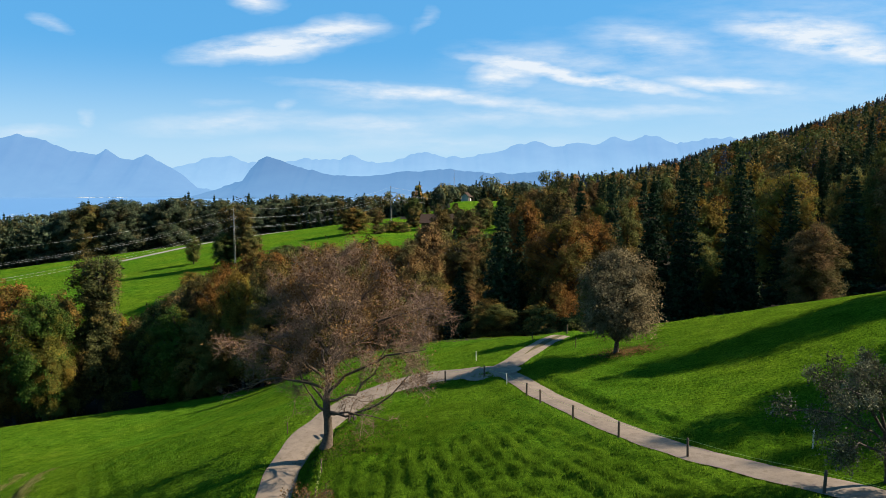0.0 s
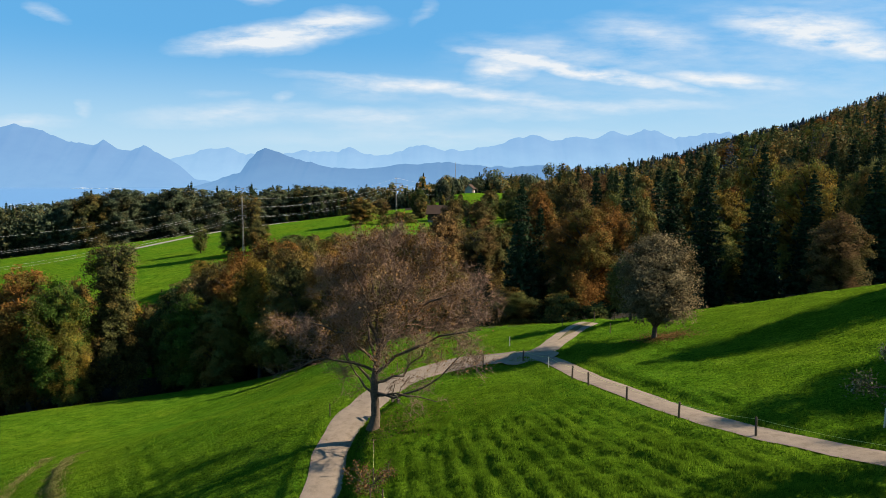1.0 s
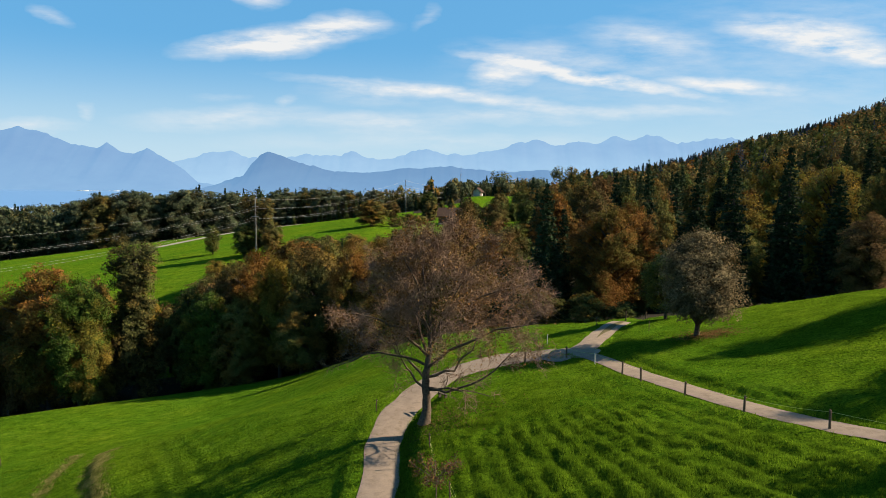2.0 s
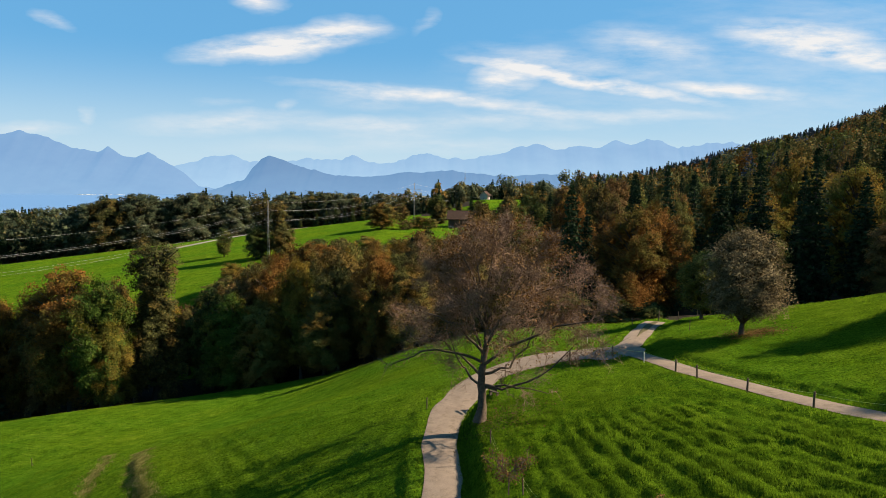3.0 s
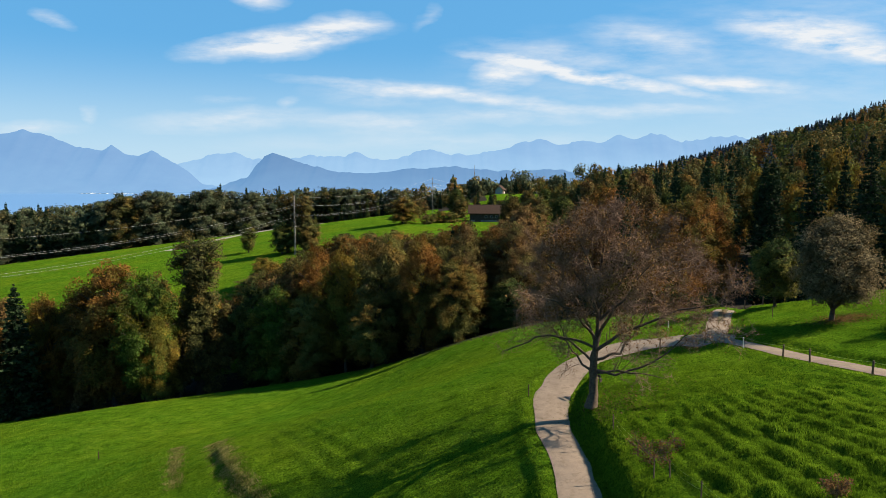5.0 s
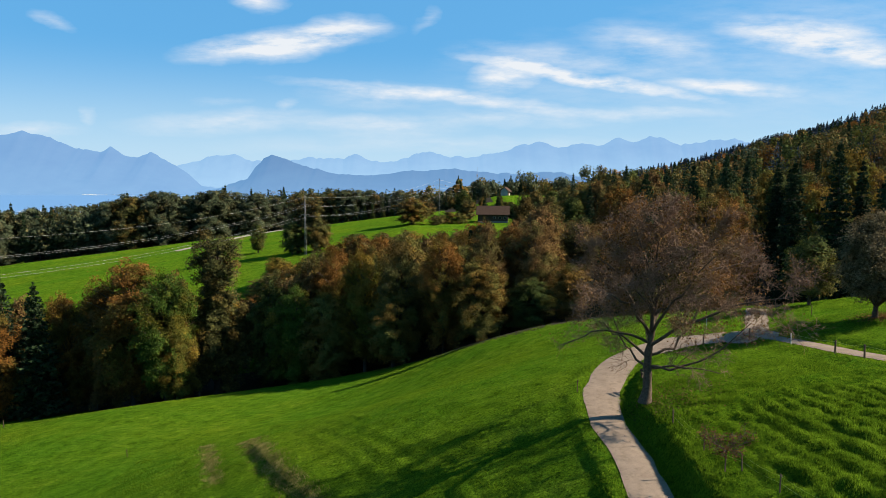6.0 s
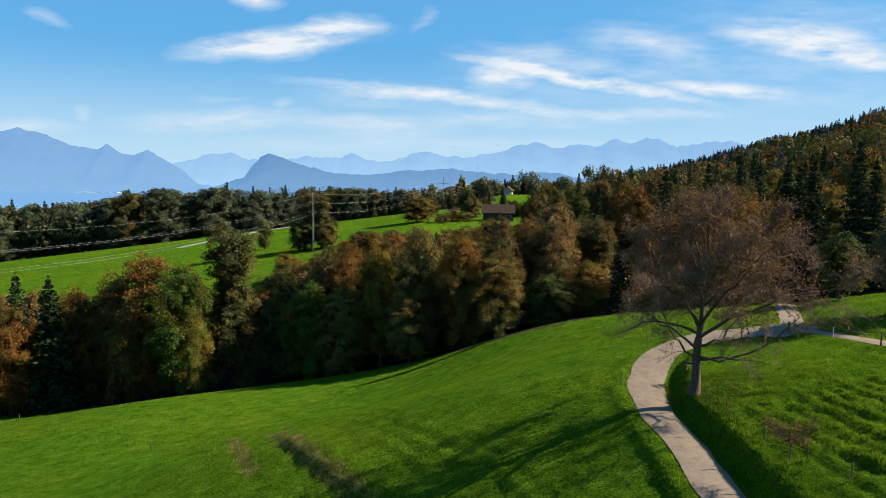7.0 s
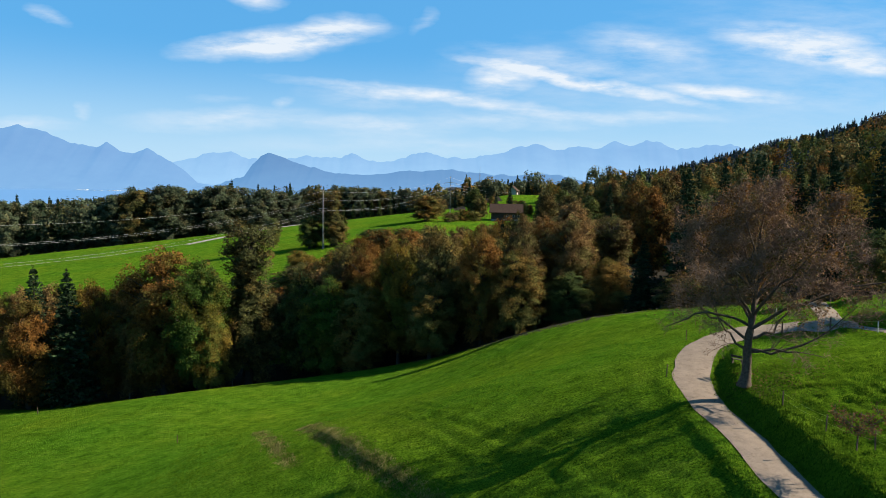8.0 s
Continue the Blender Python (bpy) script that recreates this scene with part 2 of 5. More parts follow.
GRAVEL = gravel_material("worn_asphalt", (0.160, 0.125, 0.098))
POST_WOOD = plain("weathered_wood", (0.075, 0.054, 0.038), 0.85, 20.0, 0.35)
POST_WHITE = plain("white_plastic", (0.345, 0.3375, 0.285), 0.5, 10.0, 0.08)
STEEL = plain("galvanised_steel", (0.17, 0.155, 0.135), 0.55, 4.0, 0.2, 0.3)
WIRE = plain("bright_wire", (0.26, 0.26, 0.25), 0.5, 0.3, 0.05, 0.0)
INSULATOR = plain("brown_ceramic", (0.10, 0.05, 0.03), 0.3, 5.0, 0.2)


# ---- small geometry helpers ----
def mesh_from(name, verts, faces, material, smooth=False):
    me = bpy.data.meshes.new(name)
    verts = np.asarray(verts, dtype=np.float32)
    faces = np.asarray(faces, dtype=np.int32)
    k = faces.shape[1]
    me.vertices.add(len(verts))
    me.vertices.foreach_set("co", verts.ravel())
    me.loops.add(faces.size)
    me.loops.foreach_set("vertex_index", faces.ravel())
    me.polygons.add(len(faces))
    me.polygons.foreach_set("loop_start", np.arange(len(faces), dtype=np.int32) * k)
    me.polygons.foreach_set("use_smooth", np.full(len(faces), smooth))
    me.update(calc_edges=True)
    me.validate()
    me.materials.append(material)
    return me


def child(name, me, parent, label=""):
    ob = new(name, me)
    ob.parent = parent
    if label:
        ob["label"] = label
    return ob


def part(name, bm, material, parent=None, label=""):
    me = bpy.data.meshes.new(name)
    bm.to_mesh(me)
    bm.free()
    me.materials.append(material)
    ob = new(name, me)
    if parent is not None:
        ob.parent = parent
    if label:
        ob["label"] = label
    return ob


def tube(points, radii, sides=5):
    """Vertices and quads of a tapered tube along points."""
    p = np.asarray(points, float)
    r = np.asarray(radii, float)
    d = np.gradient(p, axis=0)
    d /= np.linalg.norm(d, axis=1)[:, None] + 1e-9
    ref = np.array([0.0, 0.0, 1.0]) if abs(d[0][2]) < 0.9 else np.array([1.0, 0.0, 0.0])
    a = np.cross(d, ref)
    a /= np.linalg.norm(a, axis=1)[:, None] + 1e-9
    b = np.cross(d, a)
    ang = np.arange(sides) * 2 * np.pi / sides
    ring = a[:, None, :] * np.cos(ang)[None, :, None] + b[:, None, :] * np.sin(ang)[None, :, None]
    v = (p[:, None, :] + ring * r[:, None, None]).reshape(-1, 3)
    i, j = np.meshgrid(np.arange(len(p) - 1), np.arange(sides), indexing="ij")
    i, j = i.ravel(), j.ravel()
    k = (j + 1) % sides
    f = np.stack([i * sides + j, i * sides + k, (i + 1) * sides + k, (i + 1) * sides + j], 1)
    return v, f


class Pile:
    """Gathers pieces of one mesh."""

    def __init__(self):
        self.v, self.f, self.n = [], [], 0

    def add(self, v, f):
        self.v.append(np.asarray(v, float))
        self.f.append(np.asarray(f) + self.n)
        self.n += len(v)

    def mesh(self, name, material, smooth=False):
        return mesh_from(name, np.concatenate(self.v), np.concatenate(self.f), material, smooth)


def leaves(centres, size, rng, flat=0.0, facing=None):
    """Small irregular triangles round the centres; facing: the way that each one roughly turns to."""
    c = np.asarray(centres)
    n = len(c)
    a = rng.normal(size=(n, 3))
    if facing is None:
        a[:, 2] *= 1 - flat
        b = np.cross(a, rng.normal(size=(n, 3)) + np.array([0, 0, 1.5 * flat]))
    else:
        b = facing + rng.normal(size=(n, 3)) * 0.38
        a = np.cross(a, b)
    a /= np.linalg.norm(a, axis=1)[:, None] + 1e-9
    b /= np.linalg.norm(b, axis=1)[:, None] + 1e-9
    s = (size * rng.uniform(0.6, 1.35, n))[:, None]
    t = np.cross(a, b)
    v = np.stack([c + a * s, c + (-0.5 * a + 0.75 * t) * s, c + (-0.5 * a - 0.75 * t) * s], 1).reshape(-1, 3)
    return v, np.arange(3 * n).reshape(-1, 3)


def smoothstep(a, b, x):
    t = np.clip((np.asarray(x, float) - a) / (b - a), 0, 1)
    return t * t * (3 - 2 * t)


def spline(points, step):
    """Evenly spaced points along a smooth curve through points."""
    p = [np.asarray(q, float) for q in points]
    p = [2 * p[0] - p[1]] + p + [2 * p[-1] - p[-2]]
    outp = []
    for i in range(1, len(p) - 2):
        k = max(2, int(np.linalg.norm(p[i + 1] - p[i]) / step))
        for s in np.arange(k) / k:
            outp.append(0.5 * (2 * p[i] + (p[i + 1] - p[i - 1]) * s + (2 * p[i - 1] - 5 * p[i] + 4 * p[i + 1] - p[i + 2]) * s * s
                               + (3 * p[i] - p[i - 1] - 3 * p[i + 1] + p[i + 2]) * s ** 3))
    outp.append(p[-2])
    return np.array(outp)


def value_noise(x, y, scale, seed=0):
    """Smooth noise in -1..1 on arrays."""
    x, y = np.asarray(x, float) / scale, np.asarray(y, float) / scale
    ix, iy = np.floor(x), np.floor(y)
    fx, fy = x - ix, y - iy
    fx, fy = fx * fx * (3 - 2 * fx), fy * fy * (3 - 2 * fy)

    def h(i, j):
        return np.modf(np.abs(np.sin(i * 127.1 + j * 311.7 + seed * 74.7) * 43758.5453))[0] * 2 - 1

    return (h(ix, iy) * (1 - fx) + h(ix + 1, iy) * fx) * (1 - fy) + (h(ix, iy + 1) * (1 - fx) + h(ix + 1, iy + 1) * fx) * fy


# ---- the lie of the land ----
SLOPE = [(0, 0, 0.66), (0, 1, -4.346), (0, 2, -3.031), (0, 3, 0.19), (1, 0, 11.484), (1, 1, -0.441), (1, 2, 0.846),
         (2, 0, -3.098), (2, 1, 1.825), (3, 0, -1.07)]
SWELLS = [(-102, (0.04, 0.13, 0.12, 0.15, 0.41, 0)),
          (-84, (0.23, 0.15, -0.26, -0.31, 0.77, 1.31)),
          (-66, (0.67, -0.05, -0.71, -0.57, 0.36, 1.11)),
          (-48, (0.33, -1.02, 0.4, 0.14, -1.89, 1.26)),
          (-30, (-1.41, -1.36, 1.87, -1.23, -1.04, -0.5)),
          (-12, (-1.04, 0.48, 1.4, -1.39, 2.29, 1.51)),
          (6, (1.2, -0.19, 0.02, 0.69, 0.13, -0.33)),
          (24, (-0.73, -1.08, -0.54, 0.13, -1.36, -0.72)),
          (42, (-0.31, 2.11, 0.87, 0.21, -1.93, -0.32)),
          (60, (1.18, 1.89, 0.37, -0.14, -1.97, 0.26))]


def near_hill(x, y):
    X, Y = np.clip(x, -120, 70) / 50, (np.clip(y, 5, 140) - 60) / 50
    z = sum(k * X ** i * Y ** j for i, j, k in SLOPE)
    for sx, row in SWELLS:
        for n, k in enumerate(row):
            z = z + k * np.exp(-((x - sx) ** 2 + (y - 30 - 18 * n) ** 2) / 450)
    return z


def wood_edge(x):
    """How far ahead the near meadow ends and the wood begins."""
    return np.interp(x, [-170, -111, -94, -77, -51, -41, -30, -21, -13.6, -6, 1.5, 14, 57, 110],
                     [112, 125, 133, 131, 132, 131, 121, 112, 105, 102, 99, 91, 97, 100])


def back_hill(x, y):
    z = 4.9 + 0.13 * np.clip(np.minimum(x, -37), -420, 0) - 0.0003 * (np.clip(y, 150, 520) - 350) ** 2
    z = z - 0.05 * np.clip(y - 520, 0, 900) * (1 - smoothstep(-80, 30, x))
    return z + 11 * smoothstep(-40, 15, x) * smoothstep(340, 432, y)


def forest_hill(x, y):
    a = x - 62 - 0.12 * (np.maximum(y, 60) - 130)
    a = np.where(a > 0, np.sqrt(a * a + 400) - 20, 0)
    return np.minimum(0.27 * a, 150) * smoothstep(1600, 1060, y) * smoothstep(40, 110, y)


def land(x, y):
    x, y = np.asarray(x, float), np.asarray(y, float)
    e = wood_edge(x)
    t = smoothstep(e, e + 75, y)
    z = near_hill(x, np.minimum(y, e + 30)) * (1 - t) + back_hill(x, y) * t
    z = np.maximum(z, -58.0)
    return z + forest_hill(x, y)


# the lanes, in plan
LANE = [(-13.0, -70), (-12.6, -30), (-12.2, 6), (-12.1, 22), (-11.85, 36.5), (-11.6, 44), (-11.75, 51), (-10.5, 57.2), (-7.0, 63.4), (-1.6, 66.6), (3.2, 66.0), (5.6, 65.6)]
LANE_RIGHT = [(5.4, 65.2), (6.2, 62.6), (6.9, 59.5), (7.9, 55.0), (9.5, 49.5), (11.6, 42.6), (13.9, 37.2), (16.4, 33.2), (20.0, 28.2), (26, 21), (34, 12)]
TRACK = [(5.9, 66.4), (7.6, 69.4), (9.9, 74.6), (12.0, 79.4), (14.4, 84.4), (19, 92), (26, 101)]
lane_a, lane_b, lane_c = spline(LANE, 0.7), spline(LANE_RIGHT, 0.7), spline(TRACK, 0.7)


def grade(line, dip):
    z = land(line[:, 0], line[:, 1])
    k = np.ones(9) / 9
    z = np.convolve(np.r_[np.full(4, z[0]), z, np.full(4, z[-1])], k, "valid")
    return z - dip


lane_z = [grade(lane_a, 0.06 + 0.34 * smoothstep(64, 56, lane_a[:, 1])), grade(lane_b, 0.08), grade(lane_c, 0.05)]
LANES = [(lane_a, lane_z[0], 1.28 + 0.2 * smoothstep(50, 57, lane_a[:, 1]) + 0.6 * smoothstep(-8, 2, lane_a[:, 0])), (lane_b, lane_z[1], np.full(len(lane_b), 1.30)), (lane_c, lane_z[2], np.full(len(lane_c), 1.1))]


def nearest(line, x, y):
    """Distance to a line and the index of its nearest point, for flat arrays, in chunks."""
    d, k = np.empty(len(x)), np.empty(len(x), int)
    for s in range(0, len(x), 20000):
        q = (x[s:s + 20000, None] - line[None, :, 0]) ** 2 + (y[s:s + 20000, None] - line[None, :, 1]) ** 2
        k[s:s + 20000] = q.argmin(1)
        d[s:s + 20000] = np.sqrt(q.min(1))
    return d, k


SCAR = spline([(-47.0, 79.5), (-43.6, 71.0), (-39.3, 61.0), (-34.8, 52.8), (-31.5, 46.0), (-28.5, 38.0)], 0.7)

SCAR_LOW = spline([(-54.0, 85.5), (-50.8, 77.0), (-47.2, 67.5), (-44.2, 60.5), (-42.0, 55.5)], 0.7)


def furrow(x, y):
    """-1 in the furrows of the field, 1 on the ridges between them; they fan out a little to the right."""
    across = x + (0.07 + 0.022 * np.clip(x + 4, 0, 12)) * (y - 36)
    return np.sin(across * 2 * np.pi / 1.25 + 1.1 * value_noise(x, y, 4) + 0.7 * value_noise(x, y, 1.3, 21))


def ground(x, y):
    """The ground's height, lanes and banks cut in; flat arrays."""
    x, y = np.atleast_1d(np.asarray(x, float)), np.atleast_1d(np.asarray(y, float))
    z = land(x, y)
    close = (np.abs(x) < 70) & (y > -80) & (y < 110)
    if close.any():
        xs, ys, zs = x[close], y[close], z[close]
        # old furrows of the field between the lanes
        field = smoothstep(-8.2, -6.0, xs) * smoothstep(58, 44, ys) * smoothstep(22, 27, ys)
        zs = zs + field * (0.085 * smoothstep(50, 44, ys) * furrow(xs, ys) * (0.8 + 0.4 * value_noise(xs * 2, ys * 0.6, 4, 5))
                           + 0.13 * value_noise(xs, ys, 1.1, 2) + 0.10 * value_noise(xs, ys, 0.55, 3))
        lawn = 1 - field
        zs = zs + lawn * (0.07 * value_noise(xs, ys, 1.7, 7) + 0.06 * value_noise(xs, ys, 0.6, 8))
        # trodden flat where the lanes meet
        worn = smoothstep(5.0, 3.8, np.hypot(xs - 4.75, ys - 64.4))
        zs = zs * (1 - worn) + (z[close] - 0.12) * worn
        # the grassed step on the left slope
        d, k = nearest(SCAR, xs, ys)
        along = SCAR[np.minimum(k + 1, len(SCAR) - 1)] - SCAR[np.maximum(k - 1, 0)]
        side = along[:, 0] * (ys - SCAR[k, 1]) - along[:, 1] * (xs - SCAR[k, 0])
        side = np.sign(side) * d
        zs = zs - 0.12 * np.exp(-((side + 0.6) / 0.6) ** 2) * smoothstep(len(SCAR), len(SCAR) - 8, k) * smoothstep(-1, 6, k)
        zs = zs + 0.35 * np.exp(-((side - 1.4) / 1.6) ** 2) * smoothstep(-1, 6, k)
        # a shallower one below it
        d2, k2 = nearest(SCAR_LOW, xs, ys)
        zs = zs - 0.17 * np.exp(-(d2 / 0.6) ** 2) * smoothstep(len(SCAR_LOW), len(SCAR_LOW) - 12, k2) * smoothstep(-1, 8, k2)
        # mowing lines that follow the step
        swath = smoothstep(2.0, 4.0, side) * smoothstep(17, 9, side) * smoothstep(0, 6, k)
        zs = zs + swath * 0.06 * np.sin(2 * np.pi * side / 1.6 + 0.8 * value_noise(xs, ys, 5, 9)) * (0.8 + 0.5 * value_noise(xs, ys, 6, 10))
        # lanes: level across, cut or banked into the slope
        for line, lz, half in LANES:
            d, k = nearest(line, xs, ys)
            w = smoothstep(1.8, 0.5, d - half[k])
            zs = zs * (1 - w) + (lz[k] - 0.035) * w
        z[close] = zs
    return z


def ground_at(x, y):
    return float(ground([x], [y])[0])


# ---- ground ----
def axis(parts):
    """Coordinates from (start, end, step) stretches."""
    a = [np.arange(s, e, st) for s, e, st in parts]
    return np.concatenate(a + [[parts[-1][1]]])


def geometric(a, b, first, ratio):
    outp, s = [], first
    v = a
    sign = 1 if b > a else -1
    while (b - v) * sign > s:
        v += sign * s
        s *= ratio
        outp.append(v)
    outp.append(b)
    return np.array(outp)


gx = np.concatenate([geometric(-62, -4800, 0.6, 1.09)[::-1], axis([(-62, -14, 0.42), (-14, 16, 0.30), (16, 34, 0.6)]), geometric(34, 4800, 0.8, 1.10)])
gy = np.concatenate([geometric(26, -300, 0.8, 1.25)[::-1], axis([(26, 58, 0.32), (58, 96, 0.6), (96, 150, 1.3)]), geometric(150, 4900, 1.8, 1.09)])


def upper_edge(x):
    """Where the back meadow meets the far wood."""
    return np.interp(x, [-330, -250, -185, -110, -50, -44, -20, 60, 62], [380, 398, 415, 470, 468, 400, 382, 446, 300])


def is_meadow(x, y):
    x, y = np.asarray(x), np.asarray(y)
    near = y < wood_edge(x) + 1.0 + 1.5 * value_noise(x, y, 4, 3)
    back = (y > np.where(x < -62, 152, 196)) & (y < upper_edge(x)) & (x < 60) & (x > -330)
    knoll = (y > 395) & (y < 442) & (x > 4) & (x < 58)
    far = (y > 560) & (x < -60) & (value_noise(x, y, 160, 4) > -0.1)
    return near | back | knoll | far


X, Y = np.meshgrid(gx, gy, indexing="ij")
Z = ground(X.ravel(), Y.ravel())
ni, nj = len(gx), len(gy)
I, J = np.meshgrid(np.arange(ni - 1), np.arange(nj - 1), indexing="ij")
quads = np.stack([I * nj + J, (I + 1) * nj + J, (I + 1) * nj + J + 1, I * nj + J + 1], -1).reshape(-1, 4)
verts = np.stack([X.ravel(), Y.ravel(), Z], 1)
ground_mesh = mesh_from("ground", verts, quads, MEADOW, True)
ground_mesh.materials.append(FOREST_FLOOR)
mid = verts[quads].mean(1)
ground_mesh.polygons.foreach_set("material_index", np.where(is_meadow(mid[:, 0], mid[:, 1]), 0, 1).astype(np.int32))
tagged(new("ground", ground_mesh), "rolling green meadow falling to a dark forest floor", "ground", kind="structure")


def lane_strip(line, lz, offsets, lift, crown=0.03, rag=0.12, seed=1, widen=1.0):
    d = np.gradient(line, axis=0)
    d /= np.linalg.norm(d, axis=1)[:, None]
    nrm = np.stack([d[:, 1], -d[:, 0]], 1)
    k = len(offsets)
    v = np.empty((len(line), k, 3))
    for j, o in enumerate(offsets):
        edge = 1.0 if j in (0, k - 1) else 0.0
        oo = o + edge * rag * value_noise(np.arange(len(line)), np.full(len(line), j * 7.0), 2.5, seed)
        v[:, j, :2] = line + nrm * np.reshape(oo * widen, (-1, 1))
        v[:, j, 2] = lz + lift + crown * (1 - (2 * j / (k - 1) - 1) ** 2) - edge * 0.025
    i, j = np.meshgrid(np.arange(len(line) - 1), np.arange(k - 1), indexing="ij")
    i, j = i.ravel(), j.ravel()
    f = np.stack([i * k + j, i * k + j + 1, (i + 1) * k + j + 1, (i + 1) * k + j], 1)
    return v.reshape(-1, 3), f


spread = np.linspace(-1, 1, 7)
for nm, line, half, lift, lab in (("road", lane_a, 1.42, 0.040, "narrow pale worn asphalt lane through the meadow"),
                                  ("road", lane_b, 1.12, 0.032, "narrow pale lane along a post fence")):
    lz = lane_z[0] if line is lane_a else lane_z[1]
    wide = LANES[0][2] / 1.45 if line is lane_a else 1.0
    v, f = lane_strip(line, lz, spread * half, lift, widen=wide)
    tagged(new(nm, mesh_from(nm, v, f, GRAVEL, True)), lab, "road", kind="structure")
v, f = lane_strip(lane_c[:29], lane_z[2][:29], np.linspace(-1.1, 1.1, 9), 0.024, 0.02, 0.12, 3)
tagged(new("wheel_track", mesh_from("wheel_track", v, f, GRAVEL, True)), "pale gravel track climbing over the crest", "track", kind="structure")
v, f = lane_strip(lane_c[8:29], lane_z[2][8:29], np.linspace(-0.36, 0.36, 5), 0.066, 0.03, 0.14, 4, np.clip(np.arange(21) / 7, 0.05, 1))
tagged(new("track_centre", mesh_from("track_centre", v, f, plain("trodden_turf", (0.056, 0.048, 0.022), 0.95, 2.5, 0.5), True)), "trodden brown turf strip between the wheel tracks", "track", kind="structure")
# worn apron where the lanes meet
apron, rings = bmesh.new(), []
for k in range(1, 7):
    rings.append([])
    for a in range(36):
        q = a * 2 * math.pi / 36
        r = (2.6 + 0.3 * math.cos(2 * q - 1.2) + 0.08 * math.sin(5 * q)) * k / 6
        x, y = 4.75 + r * math.cos(q), 64.4 + r * math.sin(q)
        z = max(float(land(x, y)) - 0.03, ground_at(x, y) + 0.06) - (0.04 if k == 6 else 0)
        rings[-1].append(apron.verts.new((x, y, z)))
mid_v = apron.verts.new((4.75, 64.4, max(float(land(4.75, 64.4)) - 0.03, ground_at(4.75, 64.4) + 0.06)))
for a in range(36):
    apron.faces.new((mid_v, rings[0][a], rings[0][(a + 1) % 36]))
    for inner_ring, outer_ring in zip(rings, rings[1:]):
        apron.faces.new((inner_ring[a], outer_ring[a], outer_ring[(a + 1) % 36], inner_ring[(a + 1) % 36]))
tagged(part("road_junction", apron, GRAVEL), "worn gravel apron where two lanes meet", "road", kind="structure")
# lane across the back meadow
back_lane = spline([(-141, 305), (-130, 338), (-122, 380), (-104, 430), (-84, 462)], 3.0)
v, f = lane_strip(back_lane, ground(back_lane[:, 0], back_lane[:, 1]), np.linspace(-1.5, 1.5, 4), 0.22, 0.02, 0.1, 5)
tagged(new("field_road", mesh_from("field_road", v, f, gravel_material("pale_gravel", (0.17, 0.155, 0.13)), True)), "pale gravel road crossing the back meadow", "road", kind="structure")


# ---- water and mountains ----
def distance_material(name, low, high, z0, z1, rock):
    """Far slopes seen through a lot of air; their haze is an emitted colour."""
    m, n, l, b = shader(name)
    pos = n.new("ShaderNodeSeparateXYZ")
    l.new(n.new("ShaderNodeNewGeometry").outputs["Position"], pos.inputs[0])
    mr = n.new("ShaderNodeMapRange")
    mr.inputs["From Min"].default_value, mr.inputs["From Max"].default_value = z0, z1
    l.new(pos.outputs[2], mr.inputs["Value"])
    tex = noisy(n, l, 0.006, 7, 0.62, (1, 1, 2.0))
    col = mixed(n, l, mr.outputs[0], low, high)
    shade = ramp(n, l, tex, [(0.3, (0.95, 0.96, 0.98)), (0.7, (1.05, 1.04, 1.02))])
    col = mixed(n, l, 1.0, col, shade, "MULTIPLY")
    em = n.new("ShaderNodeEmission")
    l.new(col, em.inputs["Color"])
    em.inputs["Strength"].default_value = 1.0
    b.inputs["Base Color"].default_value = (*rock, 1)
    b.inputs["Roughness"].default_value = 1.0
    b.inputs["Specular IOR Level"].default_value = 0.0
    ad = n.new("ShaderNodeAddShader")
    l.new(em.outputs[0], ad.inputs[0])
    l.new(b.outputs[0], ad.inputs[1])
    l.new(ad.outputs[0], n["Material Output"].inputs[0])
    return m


def mountain(name, label, far, depth, base, profile, material, seed, rough):
    """A range whose crest follows profile (across, up; both as slopes seen from the meadow) at a distance."""
    u = np.arange(profile[0][0], profile[-1][0], 0.0022)
    crest = np.interp(u, [p[0] for p in profile], [p[1] for p in profile]) * far + 19.6
    crest = crest + rough * (0.6 * value_noise(u * 1000, u * 0, 14, seed) + 0.4 * value_noise(u * 1000, u * 0, 5, seed + 1))
    rows = np.linspace(0, 1, 22)
    v = np.empty((len(u), len(rows), 3))
    for j, s in enumerate(rows):
        dist = far - depth * (1 - s)
        spur = value_noise(u * far, np.full(len(u), s * 700), 190, seed + 2) + 0.5 * value_noise(u * far, np.full(len(u), s * 500), 80, seed + 3)
        fall = s ** 1.25
        v[:, j, 0] = u * far
        v[:, j, 1] = dist + spur * depth * 0.10 * (1 - s)
        v[:, j, 2] = base + (crest - base) * fall + spur * (crest - base) * 0.10 * s * (1 - s) * 2
    k = len(rows)
    i, j = np.meshgrid(np.arange(len(u) - 1), np.arange(k - 1), indexing="ij")
    i, j = i.ravel(), j.ravel()
    f = np.stack([i * k + j, (i + 1) * k + j, (i + 1) * k + j + 1, i * k + j + 1], 1)
    ob = new(name, mesh_from(name, v.reshape(-1, 3), f, material, True))
    return tagged(ob, label, "mountain range", kind="structure")


def seen(px, py):
    """Across and up slopes of a direction ahead."""
    return ((px - 784) / 1242.7 * 1.0, (441 - py) / 1242.7 - 0.0934)


